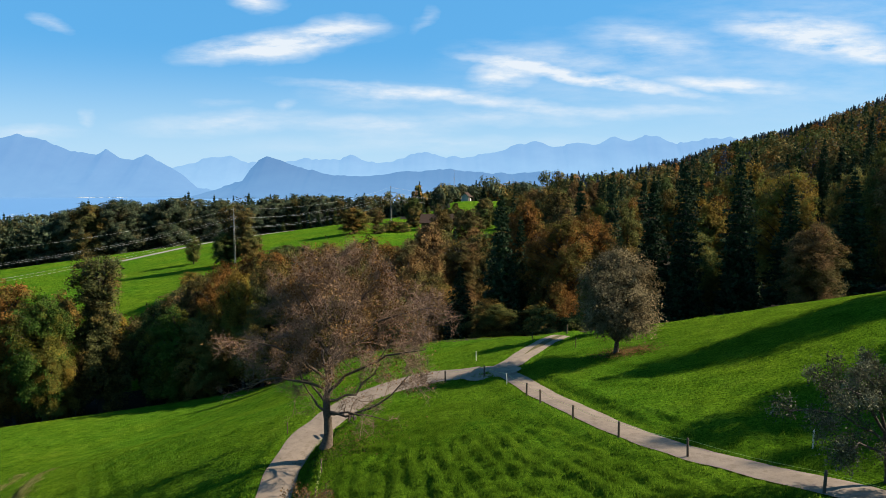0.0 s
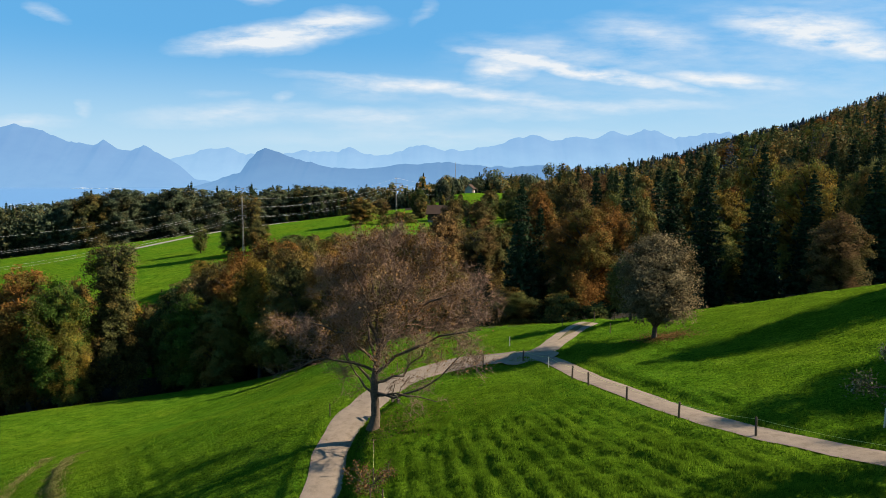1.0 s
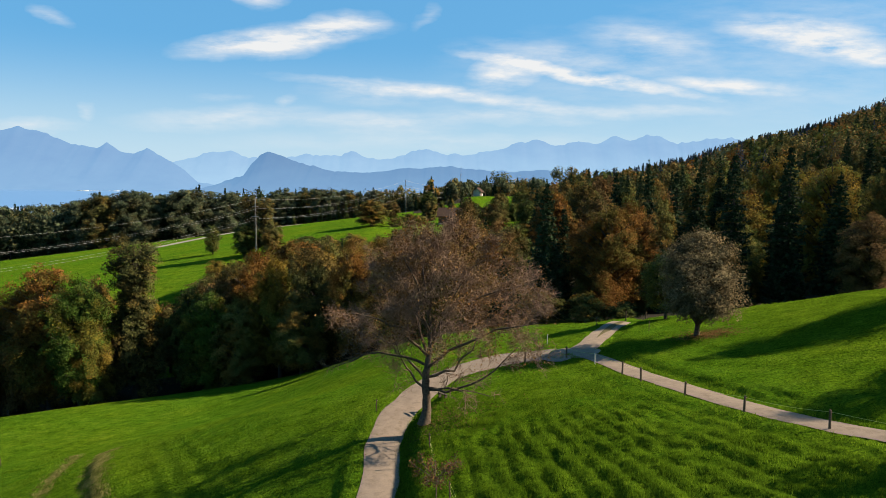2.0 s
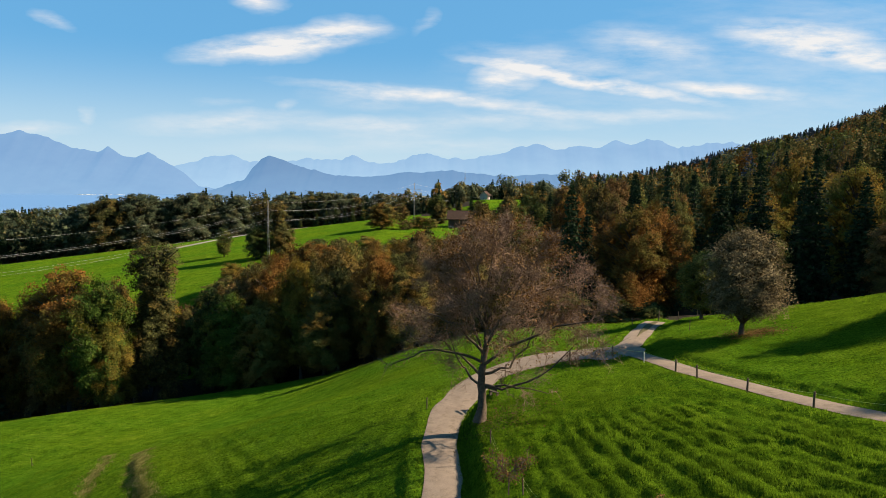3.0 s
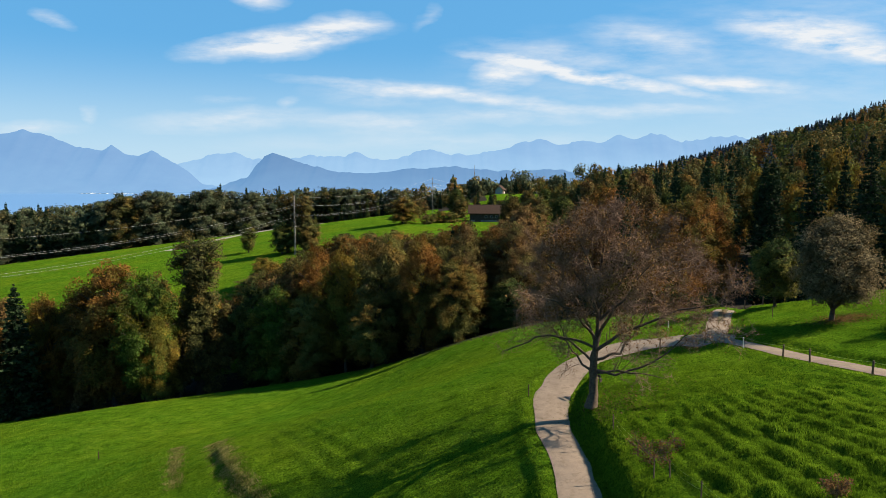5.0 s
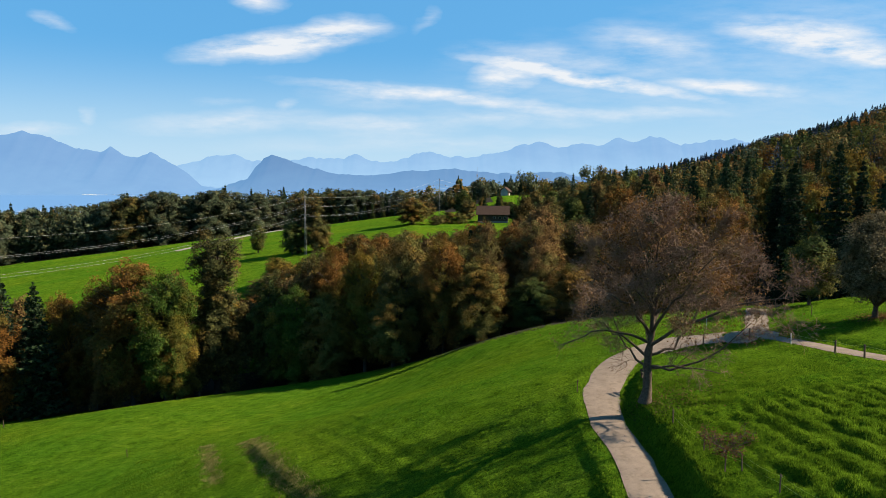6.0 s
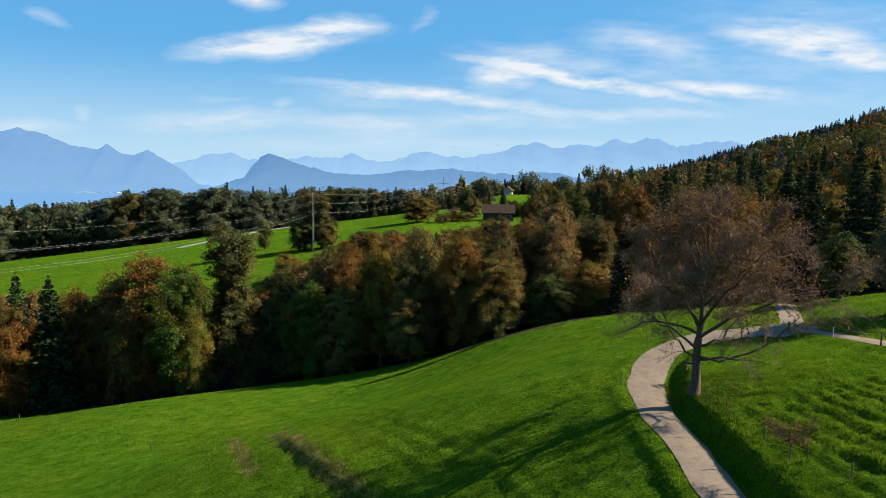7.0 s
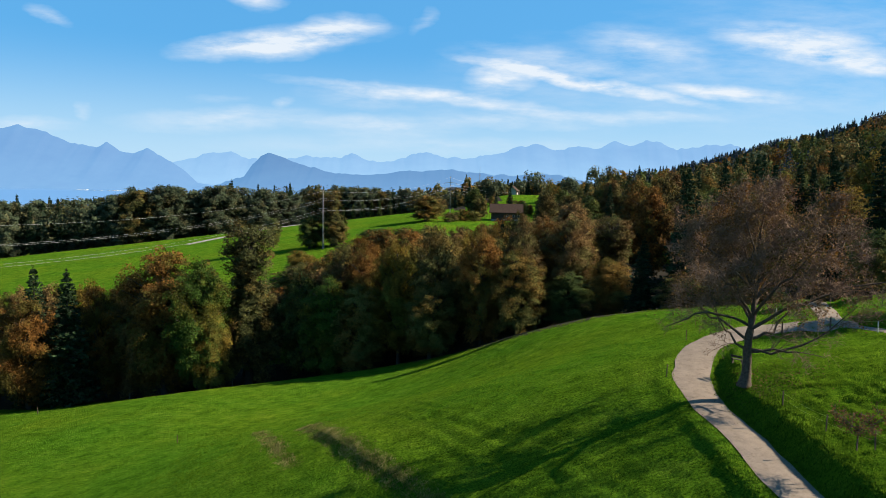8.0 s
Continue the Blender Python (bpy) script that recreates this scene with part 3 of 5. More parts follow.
FAR_CREST = [(-90, 300), (300, 300), (330, 290), (370, 280), (410, 277), (440, 287), (480, 292), (530, 283), (600, 283), (621, 274), (650, 284), (690, 286),
             (720, 277), (752, 269), (790, 281), (840, 277), (890, 268), (920, 255), (952, 255), (980, 262), (1010, 253), (1050, 257), (1085, 247),
             (1110, 253), (1142, 243), (1165, 247), (1190, 259), (1240, 248), (1290, 244), (1330, 255), (1420, 262), (1700, 270)]
LEFT_CREST = [(-260, 300), (-120, 262), (-40, 248), (0, 243), (40, 237), (75, 243), (130, 265), (175, 273), (192, 263), (215, 277), (240, 281), (263, 271),
              (290, 287), (330, 312), (350, 330), (420, 345)]
HILL_CREST = [(340, 346), (395, 330), (430, 319), (445, 297), (460, 283), (475, 277), (500, 284), (540, 298), (580, 308), (640, 313), (700, 305), (760, 302),
              (800, 298), (830, 305), (900, 308), (985, 305), (1030, 316), (1120, 330), (1400, 340)]
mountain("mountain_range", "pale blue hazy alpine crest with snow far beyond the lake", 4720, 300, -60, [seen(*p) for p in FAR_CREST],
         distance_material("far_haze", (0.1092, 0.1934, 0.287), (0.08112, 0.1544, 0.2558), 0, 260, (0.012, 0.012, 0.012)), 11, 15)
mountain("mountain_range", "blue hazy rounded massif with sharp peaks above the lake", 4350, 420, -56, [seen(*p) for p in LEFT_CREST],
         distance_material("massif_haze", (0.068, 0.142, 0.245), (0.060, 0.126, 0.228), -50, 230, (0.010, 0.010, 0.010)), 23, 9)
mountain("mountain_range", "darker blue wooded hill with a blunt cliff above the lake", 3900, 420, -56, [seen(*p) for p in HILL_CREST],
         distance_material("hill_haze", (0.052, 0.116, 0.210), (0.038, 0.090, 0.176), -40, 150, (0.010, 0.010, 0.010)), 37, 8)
m, n, l, b = shader("lake")
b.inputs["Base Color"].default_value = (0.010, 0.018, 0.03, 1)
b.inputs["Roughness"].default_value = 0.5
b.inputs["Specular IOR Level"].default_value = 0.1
# haze over the water, put in as a blue glow
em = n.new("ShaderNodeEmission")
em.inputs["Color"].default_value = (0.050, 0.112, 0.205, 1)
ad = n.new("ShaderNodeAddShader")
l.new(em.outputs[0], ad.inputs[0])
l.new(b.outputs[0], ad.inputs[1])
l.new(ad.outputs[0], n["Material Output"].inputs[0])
lake = bmesh.new()
for q in ((-3600, 1350), (400, 1350), (700, 4800), (-4600, 4800)):
    lake.verts.new((q[0], q[1], -52.5))
lake.faces.new(lake.verts)
bmesh.ops.subdivide_edges(lake, edges=lake.edges, cuts=6, use_grid_fill=True)
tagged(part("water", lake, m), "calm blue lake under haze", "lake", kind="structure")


# ---- trees ----
def crown_radius(f, style):
    if style == "round":
        return (1 - np.abs(2 * np.clip(f, 0, 1) ** 0.85 - 1) ** 2.4) ** 0.5
    if style == "tall":
        return (0.72 + 0.28 * np.sin(7 * np.clip(f, 0, 1) + 0.6)) * (1 - np.clip((f - 0.70) / 0.32, 0, 1) ** 2.2) ** 0.5 * (0.75 + 0.25 * np.clip(f / 0.25, 0, 1))
    return (1 - np.abs(2 * np.clip(f, 0, 1) ** 0.68 - 1) ** 2.6) ** 0.5


def broadleaf(name, H, R, low, boughs, per, leaf, style, seed):
    """A template: trunk, boughs that arch out of it, and flat sprays of leaves that hang in layers along each bough."""
    rng = np.random.default_rng(seed)
    root = new(name)
    wood, crown = Pile(), Pile()
    lean = rng.normal(size=2) * 0.02
    hs = np.linspace(0, H * 0.88, 8)
    stem = np.stack([hs * lean[0] + 0.12 * np.sin(hs * 0.5 + seed), hs * lean[1] + 0.12 * np.cos(hs * 0.4), hs], 1)
    wood.add(*tube(stem, 0.019 * H * (1 - 0.88 * (hs / H)) + 0.009 * H * np.exp(-hs * 1.2), 7))
    lobe_a, lobe_b, lobe_f = rng.uniform(0, 6.28, 3)
    centres, outs, spread, droop = [], [], [], []
    for i in range(boughs):
        f = ((i + rng.uniform(0, 1)) / boughs) ** 0.92
        az = i * 2.399 + rng.uniform(-0.45, 0.45)
        rr = R * max(0.14, float(crown_radius(f, style)))
        # lobes and hollows of the outline
        rr *= 0.90 + 0.16 * math.sin(2 * az + lobe_a + 3 * f) + 0.12 * math.sin(3 * az + lobe_b) * math.cos(9 * f + lobe_f) + rng.uniform(-0.20, 0.14)
        z = H * (low + (0.96 - low) * f) * rng.uniform(0.975, 1.03)
        d = np.array([math.cos(az), math.sin(az), 0.0])
        end = d * rr + np.array([0, 0, z])
        zb = max(0.10 * H, z - 0.16 * H - 0.30 * rr)
        s = np.array([np.interp(zb, hs, stem[:, k]) for k in range(3)])
        u = np.linspace(0, 1, 5)[:, None]
        line = s * (1 - u) + end * u + np.array([0, 0, 1]) * (0.10 * rr + 0.02 * H) * np.sin(np.pi * u ** 0.8)
        wood.add(*tube(line, np.linspace(0.0062, 0.0014, 5) * H, 4))
        side = np.array([-d[1], d[0], 0.0])
        k = rng.integers(5, 9)
        for q in range(k):
            t = 0.50 + 0.52 * (q + rng.uniform(0, 1)) / k
            p = s * (1 - t) + end * t + np.array([0, 0, (0.10 * rr + 0.02 * H) * math.sin(math.pi * min(t, 1) ** 0.8)])
            p = p + side * rng.normal() * 0.11 * R + np.array([0, 0, rng.normal() * 0.024 * H])
            centres.append(p)
            outs.append(d + side * rng.normal() * 0.3)
            spread.append(R * rng.uniform(0.10, 0.21) * (1.0 if f < 0.85 else 0.8))
            droop.append(rng.uniform(0.15, 0.65) * (1 - 0.6 * f))
    for c, o, r, dr in zip(centres, outs, spread, droop):
        n = max(4, int(per * rng.uniform(0.6, 1.4) * (r / (0.155 * R)) ** 2))
        a = rng.uniform(0, 6.28, n)
        rad = r * rng.uniform(0.02, 1.0, n) ** 0.6
        x, y = rad * np.cos(a) * 1.25, rad * np.sin(a)
        o = o / np.linalg.norm(o)
        sd = np.array([-o[1], o[0], 0.0])
        pts = c + o * x[:, None] + sd * y[:, None]
        pts[:, 2] += -dr * np.maximum(x, -0.3 * r) - 0.35 * rad ** 2 / r + rng.normal(size=n) * 0.30 * r
        face = np.array([0, 0, 1.0]) + o * (0.5 + dr)
        crown.add(*leaves(pts, leaf, rng, 0.35, np.tile(face / np.linalg.norm(face), (n, 1))))
        hang = c + rng.normal(size=(n // 7, 3)) * r * np.array([0.6, 0.6, 0.45])
        crown.add(*leaves(hang, leaf * 0.75, rng, 0.3))
    # oversized leaves added unseen inside the crown, to keep the light out
    n = int(boughs * 3)
    f = rng.uniform(0.05, 0.86, n)
    rr = R * np.clip(crown_radius(f, style), 0.1, 1) * 0.50 * rng.uniform(0, 1, n) ** 0.5
    az = rng.uniform(0, 6.28, n)
    inner = np.stack([rr * np.cos(az), rr * np.sin(az), H * (low + (0.96 - low) * f)], 1)
    crown.add(*leaves(inner, R * 0.12, rng, 0.2))
    child("trunk", wood.mesh("trunk", BARK, True), root)
    child("crown", crown.mesh("crown", LEAF["green"]), root)
    return root


def conifer(name, H, R, whorls, sprays, seed, leaf=0.42, bare=0.06):
    rng = np.random.default_rng(seed)
    root = new(name)
    wood, crown = Pile(), Pile()
    hs = np.linspace(0, H, 7)
    wood.add(*tube(np.stack([hs * 0, hs * 0, hs], 1), 0.016 * H * (1.02 - hs / H), 6))
    for w in range(whorls):
        f = (w + rng.uniform(0, 0.6)) / whorls
        z = H * (bare + (0.985 - bare) * f)
        length = R * (1 - f) ** 0.72 * rng.uniform(0.72, 1.12) + 0.12
        nb = 7 if f < 0.7 else 5
        for k in range(nb):
            az = k * 2 * math.pi / nb + w * 0.9 + rng.uniform(-0.3, 0.3)
            ln = length * rng.uniform(0.7, 1.12)
            d = np.array([math.cos(az), math.sin(az), 0])
            n = max(3, int(sprays * (0.35 + 0.65 * (1 - f))))
            s = rng.uniform(0.12, 1.0, n)
            droop = -0.30 * ln * s + 0.16 * ln * s ** 3
            side = np.array([-d[1], d[0], 0])
            wide = rng.normal(size=n) * 0.17 * ln * (1 - 0.4 * s)
            pts = np.array([0, 0, z]) + d * (ln * s)[:, None] + side * wide[:, None]
            pts[:, 2] += droop - np.abs(rng.normal(size=n)) * 0.18
            crown.add(*leaves(pts, leaf * (0.7 + 0.4 * (1 - f)), rng, 0.1))
            if f < 0.75:
                wood.add(*tube([(0, 0, z), np.array([0, 0, z - 0.1 * ln]) + d * ln * 0.5, np.array([0, 0, z - 0.14 * ln]) + d * ln], [0.05, 0.035, 0.01], 3))
    tip = np.stack([rng.normal(size=24) * 0.10, rng.normal(size=24) * 0.10, H - rng.uniform(0, 0.06 * H, 24)], 1)
    crown.add(*leaves(tip, leaf * 0.45, rng))
    child("trunk", wood.mesh("trunk", BARK, True), root)
    child("crown", crown.mesh("crown", LEAF["needle"]), root)
    return root


KINDS = {
    "round_a": (lambda: broadleaf("broadleaf_tree", 20, 6.0, 0.12, 80, 80, 0.155, "round", 3), 20, 6.0),
    "round_b": (lambda: broadleaf("broadleaf_tree", 20, 6.0, 0.06, 84, 76, 0.155, "low", 5), 20, 6.0),
    "round_c": (lambda: broadleaf("broadleaf_tree", 20, 6.0, 0.18, 76, 84, 0.155, "round", 9), 20, 6.0),
    "tall_a": (lambda: broadleaf("broadleaf_tree", 26, 5.0, 0.07, 96, 70, 0.155, "tall", 12), 26, 5.0),
    "round_a_far": (lambda: broadleaf("broadleaf_tree", 20, 6.0, 0.12, 66, 40, 0.24, "round", 4), 20, 6.0),
    "round_b_far": (lambda: broadleaf("broadleaf_tree", 20, 6.0, 0.06, 68, 38, 0.24, "low", 6), 20, 6.0),
    "round_c_far": (lambda: broadleaf("broadleaf_tree", 20, 6.0, 0.18, 62, 42, 0.24, "round", 10), 20, 6.0),
    "tall_a_far": (lambda: broadleaf("broadleaf_tree", 26, 5.0, 0.07, 76, 36, 0.24, "tall", 13), 26, 5.0),
    "row_a": (lambda: broadleaf("broadleaf_tree", 20, 6.0, 0.0, 54, 62, 0.25, "round", 14), 20, 6.0),
    "row_b": (lambda: broadleaf("broadleaf_tree", 20, 6.0, 0.0, 56, 58, 0.25, "low", 16), 20, 6.0),
    "row_c": (lambda: broadleaf("broadleaf_tree", 20, 6.0, 0.02, 52, 66, 0.25, "round", 19), 20, 6.0),
    "shrub": (lambda: broadleaf("shrub", 7, 3.6, 0.05, 36, 30, 0.17, "low", 15), 7, 3.6),
    "spruce_a": (lambda: conifer("spruce_tree", 24, 4.2, 40, 34, 21, 0.36), 24, 4.2),
    "spruce_b": (lambda: conifer("spruce_tree", 24, 3.7, 42, 28, 22, 0.34), 24, 3.7),
}
MADE = {}
WORDS = {"distant": "haze-dulled green", "dusk": "deep olive green", "green": "dark green", "fresh": "fresh green", "olive": "olive green", "rust": "rust orange autumn", "gold": "yellow autumn", "brown": "brown autumn", "needle": "dark needled"}
tree_rng = np.random.default_rng(4)


def tree(kind, x, y, H, R, leaf, group="trees of the wood", turn=None):
    if y > 143 and kind + "_far" in KINDS:
        kind += "_far"
    make, h0, r0 = KINDS[kind]
    turn = tree_rng.uniform(0, 2 * math.pi) if turn is None else turn
    z = ground_at(x, y) - 0.15
    m = Matrix.LocRotScale((x, y, z), Euler((0, 0, turn)), (R / r0, R / r0, H / h0))
    if kind not in MADE:
        MADE[kind] = make()
        ob = MADE[kind]
        ob.matrix_basis = m
    else:
        src = MADE[kind]
        ob = src.copy()
        scene.collection.objects.link(ob)
        ob.matrix_basis = m
        for o in src.children:
            c = o.copy()
            scene.collection.objects.link(c)
            c.parent = ob
    for c in ob.children:
        if c.name.startswith("crown"):
            c.material_slots[0].link = "OBJECT"
            c.material_slots[0].material = LEAF[leaf]
    if kind == "shrub":
        return tagged(ob, WORDS[leaf] + " leafy shrub at the edge of the wood", "shrub", "shrubs of the wood")
    if kind.startswith("spruce"):
        return tagged(ob, "tall dark green spruce standing in the wood", "tree", group)
    return tagged(ob, WORDS[leaf] + " broadleaf tree with a dense crown", "tree", group)


def rise(x, y, top):
    return top - ground_at(x, y)


# trees that stand out: kind, across, ahead, height of the top, radius, leaf
for kind, x, y, top, R, leaf in (
        ("round_a", -84.5, 134, 1.9, 8.4, "rust"), ("round_c", -77.0, 131.5, -0.6, 6.2, "fresh"), ("round_b", -90, 136, -4, 5.6, "brown"), ("tall_a", -69.5, 139, 7.8, 7.2, "dusk"),
        ("round_b", -75, 131, -8, 4.5, "gold"), ("round_b", -53, 135, -4.0, 5.4, "fresh"), ("round_b", -46.5, 133, -5, 4.8, "olive"),
        ("round_a", -33, 125, -3.0, 5.2, "olive"), ("round_b", -17.5, 124, 3.0, 5.6, "olive"), ("round_a", -46, 168, 3.6, 7.0, "rust"),
        ("round_c", -55, 157, -1.5, 5.5, "gold"), ("round_a", -58, 150, -4, 5.0, "brown"), ("tall_a", -74.5, 243, 13.6, 4.8, "dusk"), ("tall_a", -68.5, 242.5, 12.0, 4.6, "dusk"), ("round_b", -76, 241, 4, 4.6, "green"), ("round_b", -66.5, 241, 4, 4.6, "dusk"),
        ("round_a", -37, 170, 3.5, 6.0, "brown"), ("round_c", -28, 172, 3, 6.4, "olive"), ("spruce_b", -40, 150, 0, 3.2, "needle"),
        ("spruce_a", 10, 118, 18.5, 4.6, "needle"), ("spruce_b", 14, 124, 14, 3.6, "needle"), ("round_a", 20.5, 119, 14.5, 6.3, "rust"), ("round_c", 27, 126, 15, 6.0, "rust"),
        ("shrub", 15.5, 111, 0.5, 4.0, "olive"), ("shrub", 21, 108, -0.5, 3.2, "green"), ("spruce_a", 37, 122, 20.5, 4.6, "needle"), ("round_b", 44.5, 122, 11, 5.5, "green"),
        ("round_a", 64, 130, 22.5, 6.4, "gold"), ("round_b", 52.5, 98, 14, 4.6, "brown"), ("spruce_a", 30, 152, 21, 4.4, "needle"), ("spruce_a", 37, 152, 23, 4.4, "needle"),
        ("round_c", -2.7, 151, 12.3, 6, "brown"), ("round_b", -0.4, 205, 13.4, 4.8, "dusk"), ("round_a", 7.5, 214, 12.4, 5.2, "brown"), ("spruce_a", -100.5, 129.5, -2.5, 6.2, "needle"), ("round_a", -107, 127, -7, 5.6, "rust"), ("spruce_b", -107.5, 131, -2.0, 5.4, "needle"),
        ("round_c", 0, 128, 1.5, 5.0, "olive"), ("spruce_b", 3, 118, 6, 3.6, "needle"), ("round_b", -8, 126, -1, 5, "green"), ("round_b", 8, 112, 1.0, 4.2, "olive"),
        ("spruce_b", 50, 118, 17, 4.2, "needle"), ("spruce_a", 56, 112, 20, 4.5, "needle"), ("round_c", 73, 168, 26, 6.5, "gold"), ("spruce_a", 66, 112, 22, 4.6, "needle")):
    tree(kind, x, y, rise(x, y, top), R, leaf)
# free-standing trees of the back meadow
for kind, x, y, H, R, leaf in (("round_a", -92.0, 257, 11.0, 3.0, "green"), ("round_b", -37, 292, 11, 7.0, "olive"), ("round_a", -31.7, 330, 9, 4.2, "brown"),
                               ("shrub", -22, 297, 5, 4.0, "olive"), ("shrub", -27, 290, 4, 3.5, "brown"), ("shrub", -17, 296, 4.5, 3.5, "olive"), ("shrub", -56, 250, 3.5, 4.5, "green")):
    tree(kind, x, y, H, R, leaf, "trees of the back meadow")

# ---- the wood, filled in ----
placed = [(o.location.x, o.location.y) for o in scene.objects if o.parent is None and "category" in o and o["category"] == "tree"]


def free(x, y, gap):
    return all((x - a) ** 2 + (y - b) ** 2 > gap * gap for a, b in placed)


fill = np.random.default_rng(8)


def strew(count, xr, yr, gap, allow, choose):
    done, tries = 0, 0
    while done < count and tries < count * 25:
        tries += 1
        x, y = fill.uniform(*xr), fill.uniform(*yr)
        if not allow(x, y) or not free(x, y, gap):
            continue
        placed.append((x, y))
        choose(x, y)
        done += 1


def pick(weights):
    names = list(weights)
    p = np.array([weights[k] for k in names], float)
    return names[fill.choice(len(names), p=p / p.sum())]


def left_wood(x, y):
    e = float(wood_edge(x))
    return max(e + 3.5, 120 if x > -32 else 0, 136 if x > -6 else 0) < y < (150 if x < -72 else 196) and x < 10


def left_tree(x, y):
    leaf = pick({"green": 0.9, "dusk": 1.0, "olive": 2.0, "rust": 2.4, "brown": 3.4, "gold": 2.4, "needle": 0.8})
    # the wood's roofline, lower where the back meadow shows over it
    bearing = (x + 13.7) / y
    dip = np.interp(bearing, [-0.67, -0.53, -0.44, -0.365, -0.35, -0.29, -0.21, -0.15, -0.07, -0.02, 0.04, 0.1], [0.155, 0.14, 0.131, 0.139, 0.176, 0.122, 0.080, 0.072, 0.070, 0.058, 0.053, 0.043])
    H = float(np.clip(17.15 - y * (dip + fill.uniform(0.0, 0.024)) - ground_at(x, y), 8, 30))
    if leaf == "needle":
        tree(pick({"spruce_a": 1, "spruce_b": 1}), x, y, H, H * 0.16, leaf)
    else:
        tree(pick({"round_a": 2, "round_b": 2, "round_c": 2, "tall_a": 1}), x, y, H, fill.uniform(4.2, 6.2), leaf)


strew(88, (-150, 10), (100, 196), 5.2, left_wood, left_tree)


def right_wood(x, y):
    return y > float(wood_edge(x)) + 11 + max(0, 34 - x) * 0.9 and x > 8 + 0.10 * y - 12 and y < 330


def right_tree(x, y):
    leaf = pick({"green": 2.6, "dusk": 2.6, "olive": 1.2, "rust": 1.8, "brown": 1.8, "gold": 0.8, "needle": 4.5 if x < 45 else 9})
    roof = np.interp((x - 0.2) / y, [0.09, 0.17, 0.25, 0.33, 0.415, 0.5, 0.54, 0.58, 0.63], [0.004, -0.018, -0.020, -0.028, -0.038, -0.056, -0.070, -0.092, -0.118])
    H = float(np.clip(19.65 - y * (roof + fill.uniform(0.0, 0.035)) - ground_at(x, y), 13, 29))
    if leaf == "needle":
        tree(pick({"spruce_a": 1, "spruce_b": 1}), x, y, H * 1.08, H * 0.17, leaf)
    else:
        tree(pick({"round_a": 2, "round_b": 2, "round_c": 2}), x, y, H * 0.9, fill.uniform(4.6, 6.4), leaf)


strew(105, (8, 150), (100, 330), 6.2, right_wood, right_tree)
# the hollow's far side, below the farm
def hollow(x, y):
    return x > -58 + (y - 200) * 0.25 and x < 34


def hollow_tree(x, y):
    dip = np.interp((x + 28) / y, [-0.15, -0.03, 0.03, 0.11, 0.13, 0.2], [0.062, 0.060, 0.064, 0.068, 0.046, 0.036])
    H = float(min(15.1 - y * (dip + fill.uniform(0.0, 0.022)) - ground_at(x, y), 24))
    if H < 6:
        return
    leaf = pick({"green": 1, "olive": 3, "rust": 2, "brown": 3, "gold": 2, "needle": 1})
    tree("spruce_b" if leaf == "needle" else pick({"round_a": 2, "round_b": 3, "round_c": 2}), x, y, H, H * 0.17 if leaf == "needle" else min(fill.uniform(4, 6), 0.6 * H), leaf)


strew(34, (-58, 34), (200, 276), 6.0, hollow, hollow_tree)
# woods beside the right meadow, whose long shadows lie on the grass
# the farthest two are added, out of view, only to deepen these shadows
for kind, x, y, top, R, leaf in (("round_b", 57.0, 61.7, 33.4, 5.2, "green"), ("round_a", 65.5, 62.6, 37.0, 4.4, "dusk"),
                                 ("round_b", 59.3, 45.2, 36.2, 5.9, "green"), ("round_b", 60.5, 40.6, 35.0, 5.0, "dusk"), ("round_b", 61.5, 48.6, 33.6, 4.0, "olive"), ("round_a", 68.0, 46.0, 40.0, 4.6, "dusk")):
    tree(kind, x, y, rise(x, y, top), R, leaf, "trees beside the meadow")
    placed.append((x, y))


# the first trees of the far wood behind the back meadow
def row_place(x, y):
    return float(upper_edge(x)) + 3 < y < float(upper_edge(x)) + 40 and x < 4


def row_tree(x, y):
    top = np.interp(x, [-330, -232, -217, -120, -58, 0], [3, 3, 11, 12.5, 11, 9]) + fill.uniform(-7, 1.5)
    H = float(np.clip(top - ground_at(x, y), 9, 34))
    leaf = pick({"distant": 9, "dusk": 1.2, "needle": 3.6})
    if leaf == "needle":
        tree("spruce_b", x, y, H * 1.08, H * 0.17, leaf, "trees of the far wood")
    else:
        tree(pick({"row_a": 1, "row_b": 1, "row_c": 1}), x, y, H, H * fill.uniform(0.30, 0.42), leaf, "trees of the far wood")


strew(125, (-330, 4), (380, 520), 7.0, row_place, row_tree)


def knoll_place(x, y):
    return not (-16 < x < 10 and y < 318) and not (y > 394 and 4 < x < 58)


def knoll_tree(x, y):
    bearing = (x + 1.7) / y
    dip = 0.030 if 0.015 < bearing < 0.055 else 0.014
    H = float(np.clip(19.2 - y * (dip + fill.uniform(0, 0.02)) - ground_at(x, y), 5, 13))
    leaf = pick({"green": 3, "dusk": 3, "olive": 2, "brown": 1.5, "needle": 1})
    if leaf == "needle":
        tree("spruce_b", x, y, H * 1.1, H * 0.2, leaf, "trees on the knoll")
    else:
        tree(pick({"row_a": 1, "row_b": 1, "row_c": 1}), x, y, H, H * fill.uniform(0.32, 0.45), leaf, "trees on the knoll")


strew(48, (-16, 64), (300, 400), 6.0, knoll_place, knoll_tree)


# ---- far woods, past counting ----
# the ridge of the wooded hill: across and up, as slopes seen from the meadow
RIDGE = ([0.16, 0.25, 0.335, 0.375, 0.431, 0.484, 0.528, 0.576, 0.63, 0.8], [0.016, 0.022, 0.038, 0.051, 0.068, 0.078, 0.091, 0.109, 0.129, 0.15])


